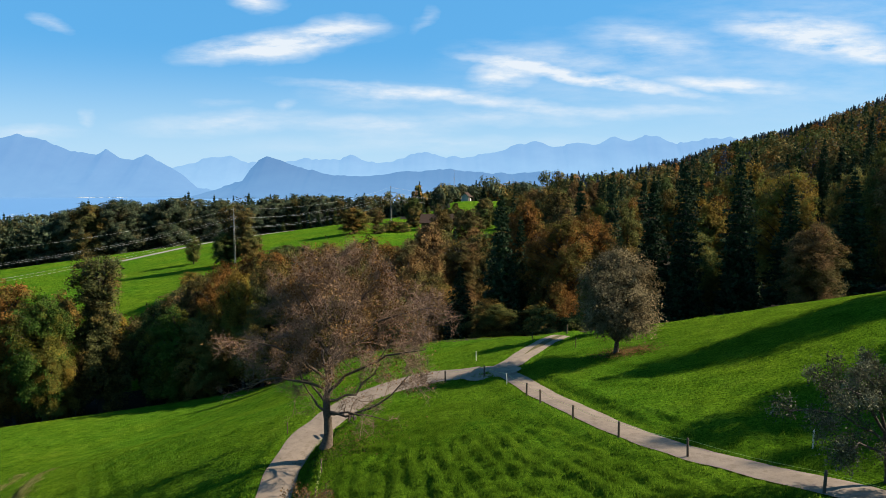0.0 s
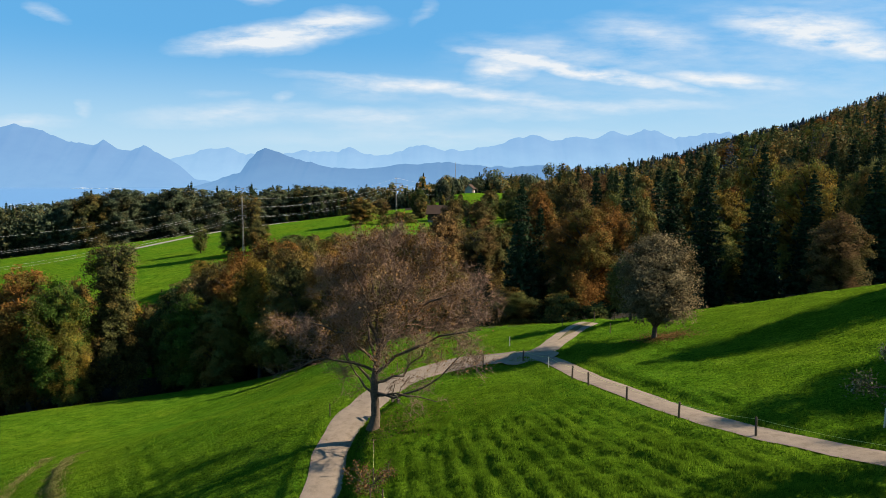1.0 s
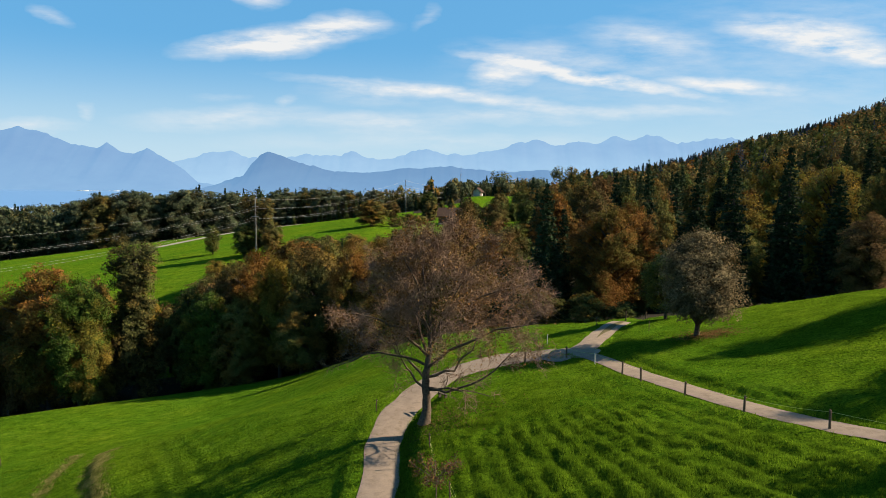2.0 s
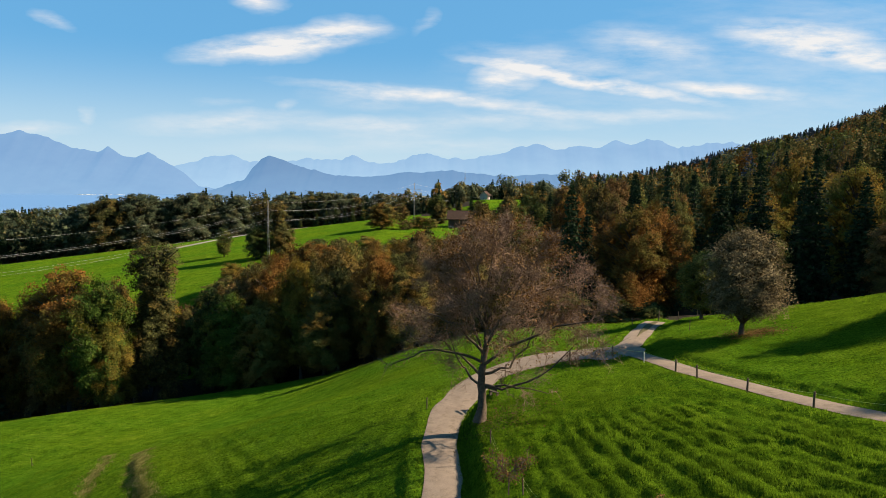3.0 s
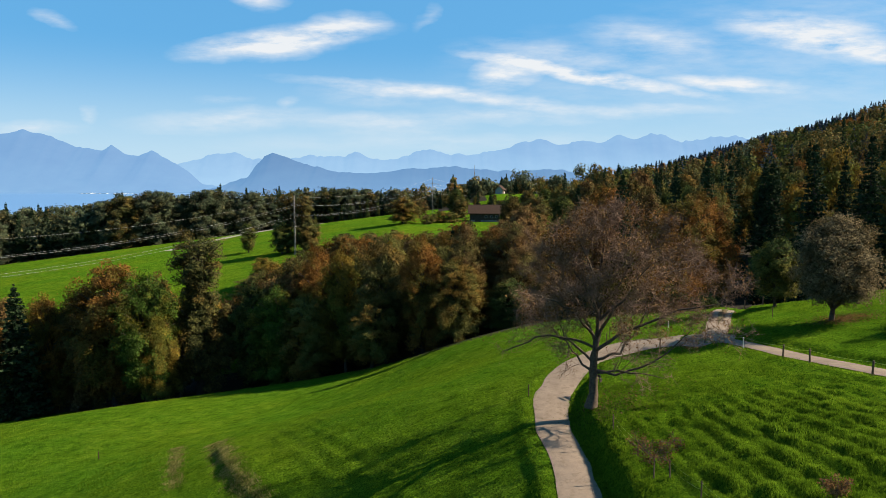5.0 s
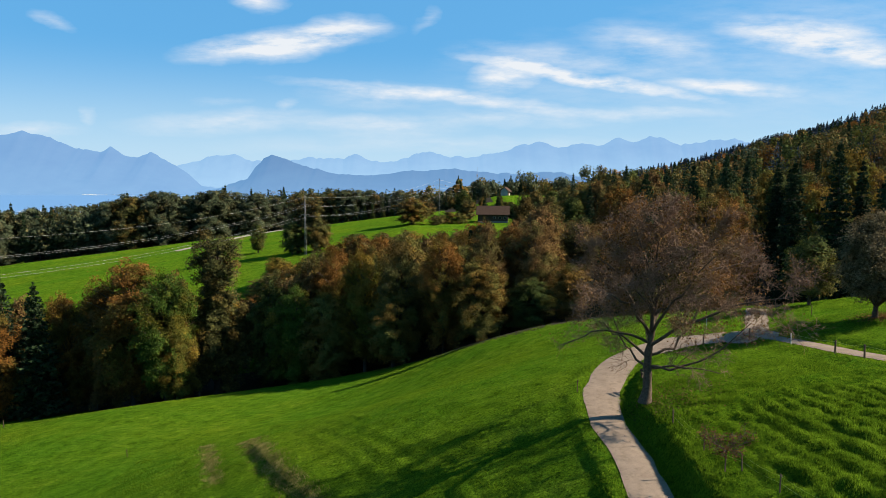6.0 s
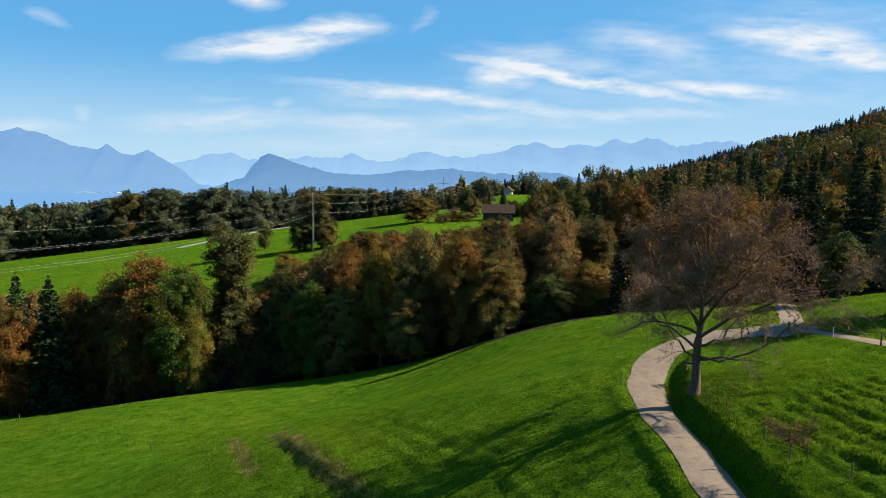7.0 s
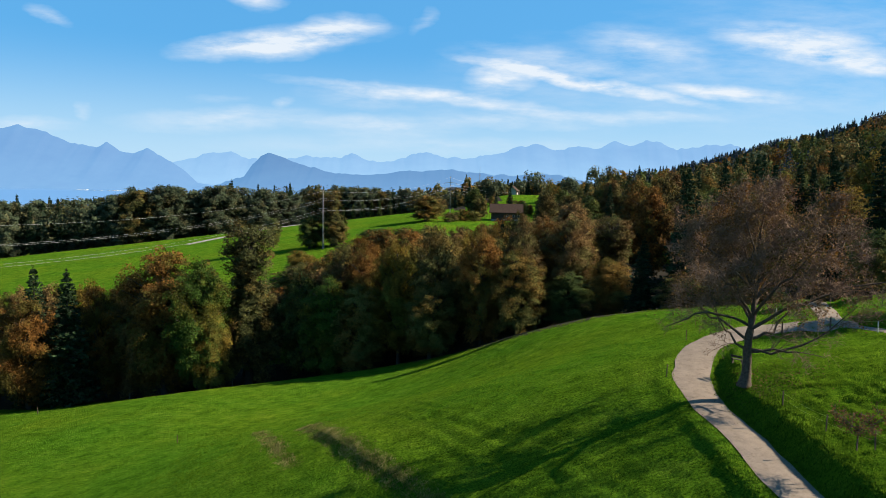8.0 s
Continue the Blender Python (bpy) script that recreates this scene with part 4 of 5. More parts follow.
def far_wood(name, label, count, place, hrange, seed, leafs, tops=None):
    rng = np.random.default_rng(seed)
    piles = {k: Pile() for k in leafs}
    stems = Pile()
    for _ in range(count):
        x, y = place(rng)
        z = float(land(x, y))
        H = rng.uniform(*hrange)
        if tops is not None:
            H = float(np.clip(np.interp(x, tops[0], tops[1]) + rng.uniform(-6, 1.0) - z, 11, 32))
        k = leafs[rng.integers(len(leafs))]
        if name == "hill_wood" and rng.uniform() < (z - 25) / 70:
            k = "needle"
        # beyond 680 m most crowns take the bluish colour that stands for haze
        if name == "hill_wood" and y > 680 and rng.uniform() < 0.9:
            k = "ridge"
        if name == "hill_wood":
            H = min(H, 19.6 + y * float(np.interp(x / y, RIDGE[0], RIDGE[1])) - (0.014 if y < 900 else 0.006) * y * rng.uniform(0.1, 2.0) - z)
            if H < 5:
                continue
        far = np.hypot(x, y)
        n = int(np.clip(230000 / far, 120, 560))
        size = np.clip(far * 0.0017, 0.5, 1.2)
        if k in ("needle", "ridge"):
            f = rng.uniform(0, 1, n) ** 1.2
            R = H * (0.36 if k == "ridge" else 0.27)
            az = rng.uniform(0, 6.28, n)
            r = R * (1 - f) ** 0.9 * rng.uniform(0.3, 1.05, n) * (0.75 + 0.25 * np.sin(f * 40))
            c = np.stack([x + r * np.cos(az), y + r * np.sin(az), z + H * (0.08 + 0.94 * f) - 0.15 * r], 1)
            piles[k].add(*leaves(c, size * (1.15 - 0.6 * f), rng, 0.1))
        else:
            R = H * rng.uniform(0.28, 0.44)
            d = rng.normal(size=(14, 3))
            d[:, 2] = np.abs(d[:, 2]) * 1.2 - 0.5
            d /= np.linalg.norm(d, axis=1)[:, None]
            cc = np.array([x, y, z + H * 0.50]) + d * np.array([R * 0.80, R * 0.80, H * 0.38])
            pickc = rng.integers(0, 14, n)
            e = rng.normal(size=(n, 3))
            e /= np.linalg.norm(e, axis=1)[:, None]
            c = cc[pickc] + e * R * 0.46 * rng.uniform(0.6, 1, n)[:, None]
            piles[k].add(*leaves(c, size, rng, 0.3, e + 0.8 * d[pickc]))
            # large leaves added inside the crown so that it blocks the sun
            q = rng.normal(size=(26, 3)) * np.array([R * 0.24, R * 0.24, H * 0.13]) + np.array([x, y, z + H * 0.55])
            piles[k].add(*leaves(q, R * 0.18, rng, 0.2))
        stems.add(*tube([(x, y, z - 0.3), (x, y, z + H * 0.34)], [0.25, 0.12], 4))
    root = tagged(new(name), label, "wood", kind="stuff")
    child("trunk_mass", stems.mesh("trunk_mass", BARK), root)
    for k, p in piles.items():
        if p.n:
            child("foliage", p.mesh("foliage", LEAF[k]), root)
    return root


def far_row(rng):
    x = rng.uniform(-300, 40)
    y = float(upper_edge(x)) + rng.uniform(30, 95)
    return x, y


def left_clump(rng):
    return rng.uniform(-325, -232), rng.uniform(398, 450)


def hill_wood(rng):
    while True:
        y = 200 + 1150 * rng.uniform(0, 1) ** 1.15
        x = rng.uniform(30, 0.72 * y + 60)
        if x > (0.16 if y < 900 else 0.30) * y + 5 and (y > 330 or x > 150):
            return x, y


def knoll_wood(rng):
    while True:
        x, y = rng.uniform(-60, 190), rng.uniform(330, 800)
        if 4 < x < 58 and 380 < y < 446 or (-60 < x < 30 and y < 372) or (y < 400 and x < 60):
            continue
        return x, y


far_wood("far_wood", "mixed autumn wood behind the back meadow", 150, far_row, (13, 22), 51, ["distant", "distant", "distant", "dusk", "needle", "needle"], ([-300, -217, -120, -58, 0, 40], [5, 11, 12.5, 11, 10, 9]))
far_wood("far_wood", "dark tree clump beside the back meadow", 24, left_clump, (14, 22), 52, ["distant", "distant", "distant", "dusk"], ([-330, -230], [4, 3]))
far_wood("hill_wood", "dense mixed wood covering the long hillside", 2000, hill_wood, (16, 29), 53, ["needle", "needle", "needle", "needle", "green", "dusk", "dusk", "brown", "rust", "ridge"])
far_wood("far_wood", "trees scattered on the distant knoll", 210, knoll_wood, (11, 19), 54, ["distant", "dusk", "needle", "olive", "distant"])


# ---- the old tree by the lane ----
def grow(rng, start, along, length, r0, level, wood, tips, bend, plan):
    """A wandering, tapering branch with its offshoots. plan: per level (offshoots, length share, sides, segments)."""
    count, share, sides, segs = plan[level]
    d = np.array(along, float)
    d /= np.linalg.norm(d)
    pts = [np.array(start, float)]
    for s in range(segs):
        d = d + rng.normal(size=3) * 0.16 + np.array([0, 0, bend * (0.10 if level < 2 else 0.05)])
        d /= np.linalg.norm(d)
        pts.append(pts[-1] + d * length / segs)
    pts = np.array(pts)
    wood.add(*tube(pts, np.linspace(r0, r0 * 0.35, len(pts)), sides))
    offshoots(rng, pts, r0, length, level, wood, tips, bend, plan)


def offshoots(rng, pts, r0, length, level, wood, tips, bend, plan):
    if level + 1 >= len(plan):
        tips.append(pts[-1])
        return
    count, share, sides, segs = plan[level]
    for k in range(count):
        s = 0.18 + 0.82 * (k + rng.uniform(0, 1)) / count
        f = s * (len(pts) - 1)
        i = min(int(f), len(pts) - 2)
        p = pts[i] + (pts[i + 1] - pts[i]) * (f - i)
        d = pts[i + 1] - pts[i]
        d = d / (np.linalg.norm(d) + 1e-9)
        side = np.cross(d, rng.normal(size=3))
        side /= np.linalg.norm(side) + 1e-9
        a = radians(rng.uniform(30, 68))
        nd = d * math.cos(a) + side * math.sin(a)
        ln = length * share * rng.uniform(0.6, 1.25) * (1.1 - 0.5 * s)
        grow(rng, p, nd, ln, max(r0 * (1 - 0.6 * s) * 0.42, 0.013), level + 1, wood, tips, bend * rng.uniform(-0.8, 1.4), plan)


def old_tree(x, y):
    rng = np.random.default_rng(77)
    root = new("old_fruit_tree")
    base = np.array([x, y, ground_at(x, y) - 0.1])
    root.location = base
    trunk, limbs, twigs = Pile(), Pile(), Pile()
    hs = np.linspace(0, 9.0, 17)
    stem = np.stack([0.05 * hs + 0.10 * np.sin(hs * 1.3), 0.10 * np.sin(hs * 1.1), hs], 1)
    v, f = tube(stem, np.interp(hs, [0, 4.8, 9], [0.36, 0.24, 0.06]) + 0.22 * np.exp(-hs * 2.4), 14)
    v[:, :2] += 0.035 * np.stack([np.sin(v[:, 2] * 6 + v[:, 1] * 9), np.cos(v[:, 2] * 5 + v[:, 0] * 11)], 1)
    trunk.add(v, f)
    # from the trunk at a height to an end (across, ahead, up), bowed up or down
    ends = [(2.8, -3.4, 0.9, 7.2, -0.9), (2.7, 4.6, -1.3, 2.8, 0.3), (3.7, 5.2, 1.3, 8.4, -1.6), (2.9, 6.4, -1.6, 6.6, -1.4), (4.6, -7.0, -1.5, 4.8, 0.9),
            (5.8, 2.9, 2.0, 12.8, 0.5), (6.4, -1.9, -1.7, 12.2, 0.6), (5.4, 2.4, -4.2, 10.8, 0.4), (4.9, -2.4, 5.0, 9.8, 0.4), (6.0, 6.4, 4.8, 9.8, 0.6),
            (5.2, -6.2, -3.4, 8.6, 0.9), (4.4, 7.4, -4.2, 8.4, 0.8), (7.0, -4.8, 2.6, 10.4, 0.5), (6.6, 8.0, 0.2, 10.0, 1.0), (8.4, 0.9, 0.2, 13.8, 0.2), (3.5, -5.2, 3.2, 6.2, 0.3),
            (7.6, 4.4, -2.0, 12.2, 0.5), (7.2, -3.6, -0.4, 11.4, 0.5), (8.0, -0.6, 3.0, 12.8, 0.3)]
    plan = [(8, 0.42, 7, 6), (8, 0.42, 5, 4), (6, 0.5, 3, 3), (0, 0.5, 3, 2)]
    low_plan = [(6, 0.36, 7, 6), (5, 0.42, 5, 4), (4, 0.48, 3, 3), (0, 0.5, 3, 2)]
    tips = []
    for z0, ex, ey, ez, bow in ends:
        s = np.array([np.interp(z0, hs, stem[:, k]) for k in range(3)])
        e = np.array([ex * (1.05 if ex > 0 else 0.95 if ez < 5 else 0.82), ey * (1.4 if ex > 0 else 1.15), ez * (1.08 if ez > 7 else 1)])
        u = np.linspace(0, 1, 9)[:, None]
        line = s * (1 - u) + e * u + np.array([0, 0, 1]) * bow * np.sin(np.pi * u) + rng.normal(size=(9, 3)) * 0.13 * np.sin(np.pi * u)
        ln = np.linalg.norm(e - s)
        r0 = 0.075 + 0.006 * ln
        lv, lf = tube(line, np.linspace(r0, 0.025, 9), 7)
        child("limb", mesh_from("limb", lv, lf, BARK_GREY, True), root)
        offshoots(rng, line, r0 * 0.7, ln, 0, twigs, tips, 0.8 if ez > 6 else -0.7, plan if ez > 5.5 else low_plan)
    child("trunk", trunk.mesh("trunk", BARK_GREY, True), root, "grey fissured trunk")
    child("twigwork", twigs.mesh("twigwork", TWIG), root, "dense bare reddish twigs")
    tips = np.array(tips)
    # the finest twigs: slivers fanning from the branch ends
    tips = np.repeat(tips, 6, 0)
    tips = tips[rng.uniform(size=len(tips)) < np.interp(tips[:, 2], [4.5, 7.5], [0.12, 1.0]) * np.interp(tips[:, 0], [-5, -1.5], [0.6, 1.0])]
    d = rng.normal(size=tips.shape) * 0.7 + np.array([0.5, 0.5, 0.3]) * tips / (np.linalg.norm(tips, axis=1)[:, None] + 1e-6)
    d /= np.linalg.norm(d, axis=1)[:, None]
    ends_ = tips + d * rng.uniform(0.3, 1.15, (len(tips), 1))
    w = np.cross(d, rng.normal(size=d.shape))
    w *= 0.0115 / (np.linalg.norm(w, axis=1)[:, None] + 1e-9)
    sl = np.stack([tips - w, tips + w, ends_], 1).reshape(-1, 3)
    child("spray", mesh_from("spray", sl, np.arange(len(sl)).reshape(-1, 3), TWIG), root)
    tips = ends_
    patch = value_noise(tips[:, 0] + x + 0.4 * tips[:, 1], tips[:, 2] * 1.3, 1.5, 4)
    keep = tips[(rng.uniform(size=len(tips)) < 0.16 + 0.5 * (patch > 0.25)) & (patch > -0.4) & (tips[:, 2] > 4.2 + 1.6 * rng.uniform(size=len(tips)))]
    child("foliage", mesh_from("foliage", *leaves(keep + rng.normal(size=keep.shape) * 0.09, 0.085, rng), LEAF["withered"]), root, "few withered rust leaves")
    patch = value_noise(tips[:, 0] * 0.9 + x, tips[:, 2] + 0.5 * tips[:, 1], 1.9, 12)
    gold = tips[(rng.uniform(size=len(tips)) < 0.07 + 0.5 * (patch > 0.12)) & (tips[:, 0] > -3.5) & (tips[:, 0] < 6.5) & (tips[:, 2] > 6.3)]
    child("foliage", mesh_from("foliage", *leaves(gold + rng.normal(size=gold.shape) * 0.11, 0.09, rng), LEAF["rust"]), root, "last orange leaves")
    return tagged(root, "old nearly bare fruit tree with wide twiggy crown beside the lane", "tree")


old_tree(-8.8, 51.1)


def orchard_tree(name, label, x, y, H, R, low, clumps, per, leaf, colour, seed, style="round"):
    ob = broadleaf(name, H, R, low, clumps, per, leaf, style, seed)
    for c in ob.children:
        if c.name.startswith("crown"):
            c.data.materials[0] = LEAF[colour]
        else:
            c.data.materials[0] = BARK_GREY
    ob.location = (x, y, ground_at(x, y) - 0.1)
    return tagged(ob, label, "tree", "orchard trees")


orchard_tree("pear_tree", "round-crowned pear tree with grey-green leaves on the slope", 16.6, 64.7, 10.3, 4.1, 0.24, 120, 48, 0.10, "pear", 31, "low")
orchard_tree("pear_tree", "small green fruit tree at the edge of the wood", 18.6, 80.5, 8.2, 2.9, 0.20, 64, 36, 0.12, "green", 34, "low")


def apple_tree(x, y):
    rng = np.random.default_rng(41)
    root = new("apple_tree")
    root.location = (x, y, ground_at(x, y) - 0.1)
    limbs, twigs = Pile(), Pile()
    hs = np.linspace(0, 2.6, 6)
    stem = np.stack([-0.10 * hs, 0.03 * hs, hs], 1)
    limbs.add(*tube(stem, 0.17 - 0.02 * hs + 0.08 * np.exp(-hs * 3), 9))
    tips = []
    plan = [(8, 0.40, 6, 5), (7, 0.42, 4, 3), (6, 0.5, 3, 2), (0, 0.5, 3, 2)]
    for z0, ex, ey, ez, bow in ((2.0, -4.6, 0.4, 4.0, 0.6), (2.4, -3.4, -1.6, 5.9, 0.6), (2.5, -0.8, 0.5, 6.7, 0.3), (2.4, 2.6, 1.2, 6.0, 0.5), (2.1, 3.8, -1.0, 4.4, 0.6),
                                (2.4, -2.2, 2.4, 5.6, 0.6), (2.3, 0.6, -2.8, 5.2, 0.6), (1.5, -3.2, -1.2, 2.6, 0.2), (2.5, -1.8, -0.6, 6.3, 0.5)):
        s = np.array([np.interp(z0, hs, stem[:, k]) for k in range(3)])
        e = np.array([ex, ey, ez * 0.86])
        u = np.linspace(0, 1, 8)[:, None]
        line = s * (1 - u) + e * u + np.array([0, 0, 1]) * bow * np.sin(np.pi * u) + rng.normal(size=(8, 3)) * 0.10 * np.sin(np.pi * u)
        limbs.add(*tube(line, np.linspace(0.075, 0.02, 8), 6))
        offshoots(rng, line, 0.055, np.linalg.norm(e - s), 0, twigs, tips, -0.5, plan)
    tips = np.repeat(np.array(tips), 6, 0)
    child("trunk", limbs.mesh("trunk", BARK, True), root)
    child("twigwork", twigs.mesh("twigwork", BARK), root)
    child("crown", mesh_from("crown", *leaves(tips + rng.normal(size=tips.shape) * 0.16, 0.058, rng), LEAF["silver"]), root, "sparse grey-green leaves")
    return tagged(root, "gnarled apple tree with sparse silvery leaves above the lane", "tree", "orchard trees")


apple_tree(20.8, 30.6)


def sapling(x, y, H, R, seed, label):
    rng = np.random.default_rng(seed)
    root = new("sapling")
    root.location = (x, y, ground_at(x, y) - 0.05)
    wood, tips = Pile(), []
    hs = np.linspace(0, H * 0.55, 5)
    wood.add(*tube(np.stack([hs * 0.02, hs * 0, hs], 1), 0.045 - 0.012 * hs / H, 6))
    plan = [(7, 0.45, 4, 3), (6, 0.5, 3, 2), (0, 0.5, 3, 2)]
    for k in range(8):
        az = k * 2.4
        z0 = H * rng.uniform(0.35, 0.54)
        e = np.array([R * math.cos(az), R * math.sin(az), H * rng.uniform(0.62, 1.0)])
        u = np.linspace(0, 1, 5)[:, None]
        line = np.array([0, 0, z0]) * (1 - u) + e * u
        wood.add(*tube(line, np.linspace(0.025, 0.010, 5), 4))
        offshoots(rng, line, 0.018, np.linalg.norm(e) * 0.6, 0, wood, tips, 0.5, plan)
    tips = np.repeat(np.array(tips), 3, 0)
    child("stem", wood.mesh("stem", BARK_GREY), root)
    child("foliage", mesh_from("foliage", *leaves(tips + rng.normal(size=tips.shape) * 0.10, 0.06, rng), LEAF["withered"]), root, "withered brown leaves")
    return tagged(root, label, "sapling", "saplings in the field")


sapling(-7.8, 38.6, 2.6, 1.25, 5, "young fruit tree with withered brown leaves")
sapling(-1.3, 31.6, 1.0, 0.5, 6, "young fruit tree with few brown leaves")


# ---- fences ----
def fence_post(x, y, h, material, label, lean=(0, 0), r=0.055):
    root = new("fence_post")
    root.location = (x, y, ground_at(x, y) - 0.05)
    root.rotation_euler = (lean[0], lean[1], 0)
    body = bmesh.new()
    bmesh.ops.create_cone(body, cap_ends=True, segments=8, radius1=r, radius2=r * 0.9, depth=h, matrix=Matrix.Translation((0, 0, h / 2)))
    bmesh.ops.bevel(body, geom=[e for e in body.edges if all(v.co.z > h - 0.01 for v in e.verts)], offset=r * 0.3, segments=1, affect="EDGES")
    part("shaft", body, material, root)
    clip = bmesh.new()
    bmesh.ops.create_cone(clip, cap_ends=True, segments=6, radius1=0.025, radius2=0.025, depth=0.09, matrix=Matrix.Translation((0, 0, h * 0.88)) @ Matrix.Rotation(radians(90), 4, "Y") @ Matrix.Translation((0, 0, r)))
    part("insulator", clip, INSULATOR, root)
    return tagged(root, label, "fence post", "fence posts")


WOODEN, WHITE = "weathered wooden fence post beside the lane", "white plastic fence post in the grass"
prng = random.Random(3)
ROADSIDE = [(0.3, 64.1), (3.9, 62.6), (5.6, 58.4), (6.75, 53.8), (7.5, 51.2), (9.0, 46.0), (10.9, 41.1), (13.5, 36.4), (17.4, 29.9), (23.0, 22.2)]
for i, (x, y) in enumerate(ROADSIDE):
    white = i == 2
    fence_post(x, y, 1.15 if not white else 1.05, POST_WHITE if white else POST_WOOD, WHITE if white else WOODEN, (prng.uniform(-0.05, 0.05), prng.uniform(-0.05, 0.05)), 0.075 if not white else 0.05)
FIELD = [(-8.3, 46.2), (-7.9, 41.6), (-7.0, 38.2), (-6.4, 35.0), (-5.8, 31.0)]
for x, y in FIELD:
    fence_post(x, y, 1.1, POST_WOOD, "thin wooden stake at the field edge", (prng.uniform(-0.04, 0.04), prng.uniform(-0.04, 0.04)), 0.045)
for x, y in ((3.6, 72.2), (-1.6, 76.0), (10.6, 80.5), (19.5, 34.9), (13.9, 71.0), (-12.9, 56.2), (-64.9, 88.0), (-3.6, 68.9), (-7.9, 66.0)):
    pale = (x, y) in ((3.6, 72.2), (19.5, 34.9))
    fence_post(x, y, 1.1, POST_WHITE if pale else POST_WOOD, WHITE if pale else "thin wooden marker stake in the grass", (prng.uniform(-0.05, 0.05), 0), 0.045)
for x, y in ((-100, 118), (-88, 126.5), (-70, 129.5), (16, 88), (19, 89.5), (22, 91)):
    fence_post(x, y, 1.3, POST_WOOD, "dark wooden post at the edge of the wood", (0, prng.uniform(-0.05, 0.05)), 0.07)


def cord(name, points, h, material, label, r=0.008):
    pile = Pile()
    for (ax, ay), (bx, by) in zip(points, points[1:]):
        u = np.linspace(0, 1, 7)
        xs, ys = ax + (bx - ax) * u, ay + (by - ay) * u
        za, zb = ground_at(ax, ay) + h, ground_at(bx, by) + h
        zs = za + (zb - za) * u - 0.12 * np.sin(np.pi * u)
        pile.add(*tube(np.stack([xs, ys, zs], 1), np.full(7, r), 4))
    return tagged(new(name, pile.mesh(name, material)), label, "fence wire", kind="")


TAPE = plain("pale_fence_tape", (0.40, 0.42, 0.14), 0.85, 8.0, 0.1)
cord("fence_wire", ROADSIDE, 0.98, TAPE, "thin pale electric fence tape between roadside posts")
cord("fence_wire", FIELD, 0.92, TAPE, "thin yellowish fence tape between field stakes", 0.0035)
cord("fence_wire", FIELD, 0.55, TAPE, "thin yellowish lower fence tape between field stakes", 0.0035)


def bench(x, y, turn):
    root = new("bench")
    root.scale = (0.75, 0.75, 0.8)
    root.location, root.rotation_euler = (x, y, ground_at(x, y)), (0, 0, turn)
    for nm, size, at in (("seat", (1.3, 0.36, 0.06), (0, 0, 0.45)), ("backrest", (1.3, 0.05, 0.22), (0, 0.22, 0.78)),
                         ("leg", (0.09, 0.36, 0.46), (-0.5, 0, 0.2)), ("leg", (0.09, 0.36, 0.46), (0.5, 0, 0.2)),
                         ("support", (0.07, 0.05, 0.9), (-0.5, 0.18, 0.45)), ("support", (0.07, 0.05, 0.9), (0.5, 0.18, 0.45))):
        bm = bmesh.new()
        bmesh.ops.create_cube(bm, size=1, matrix=Matrix.Translation(at) @ Matrix.Diagonal((*size, 1)))
        bmesh.ops.bevel(bm, geom=bm.edges, offset=0.012, segments=1, affect="EDGES")
        part(nm, bm, BARK, root)
    return tagged(root, "small dark wooden bench in the grass by the lane", "bench")


bench(-7.4, 55.7, 2.3)


# ---- power line ----
def pylon(x, y, top, arms, label):
    """arms: (metres under the top, half length)."""
    root = new("power_pole")
    z = ground_at(x, y)
    h = top - z
    root.location = (x, y, z)
    turn = math.atan2(115, 44) - math.pi / 2
    mast = Pile()
    for sx in (-1, 1):
        for sy in (-1, 1):
            mast.add(*tube([(sx * 0.26, sy * 0.26, -0.3), (sx * 0.10, sy * 0.10, h)], [0.06, 0.045], 4))
    steps = int(h / 1.6)
    for k in range(steps):
        za, zb = k * h / steps, (k + 1) * h / steps
        wa, wb = 0.26 - 0.16 * za / h, 0.26 - 0.16 * zb / h
        for a, b in (((-wa, -wa), (wb, -wb)), ((wa, -wa), (wb, wb)), ((wa, wa), (-wb, wb)), ((-wa, wa), (-wb, -wb))):
            mast.add(*tube([(*a, za), (*b, zb)], [0.03, 0.03], 3))
    child("mast", mast.mesh("mast", STEEL), root)
    rot = Matrix.Rotation(turn, 3, "Z")
    hooks = []
    for drop, half in arms:
        zz = h - drop
        if half > 0:
            arm = Pile()
            ends = [rot @ Vector((s * half, 0, 0)) for s in (-1, 1)]
            arm.add(*tube([(ends[0].x, ends[0].y, zz), (0, 0, zz + 0.15), (ends[1].x, ends[1].y, zz)], [0.06, 0.11, 0.06], 4))
            child("crossarm", arm.mesh("crossarm", STEEL), root)
        for s in ((-1, 1) if half > 0 else (0,)):
            e = rot @ Vector((s * half, 0, 0))
            ins = Pile()
            hs = np.linspace(0, 0.55, 6)
            ins.add(*tube(np.stack([np.full(6, e.x), np.full(6, e.y), zz - hs], 1), [0.05, 0.13, 0.07, 0.13, 0.07, 0.03], 6))
            child("insulator", ins.mesh("insulator", INSULATOR), root)
            hooks.append((x + e.x, y + e.y, z + zz - 0.5))
    tagged(root, label, "power pole", "power poles")
    return hooks


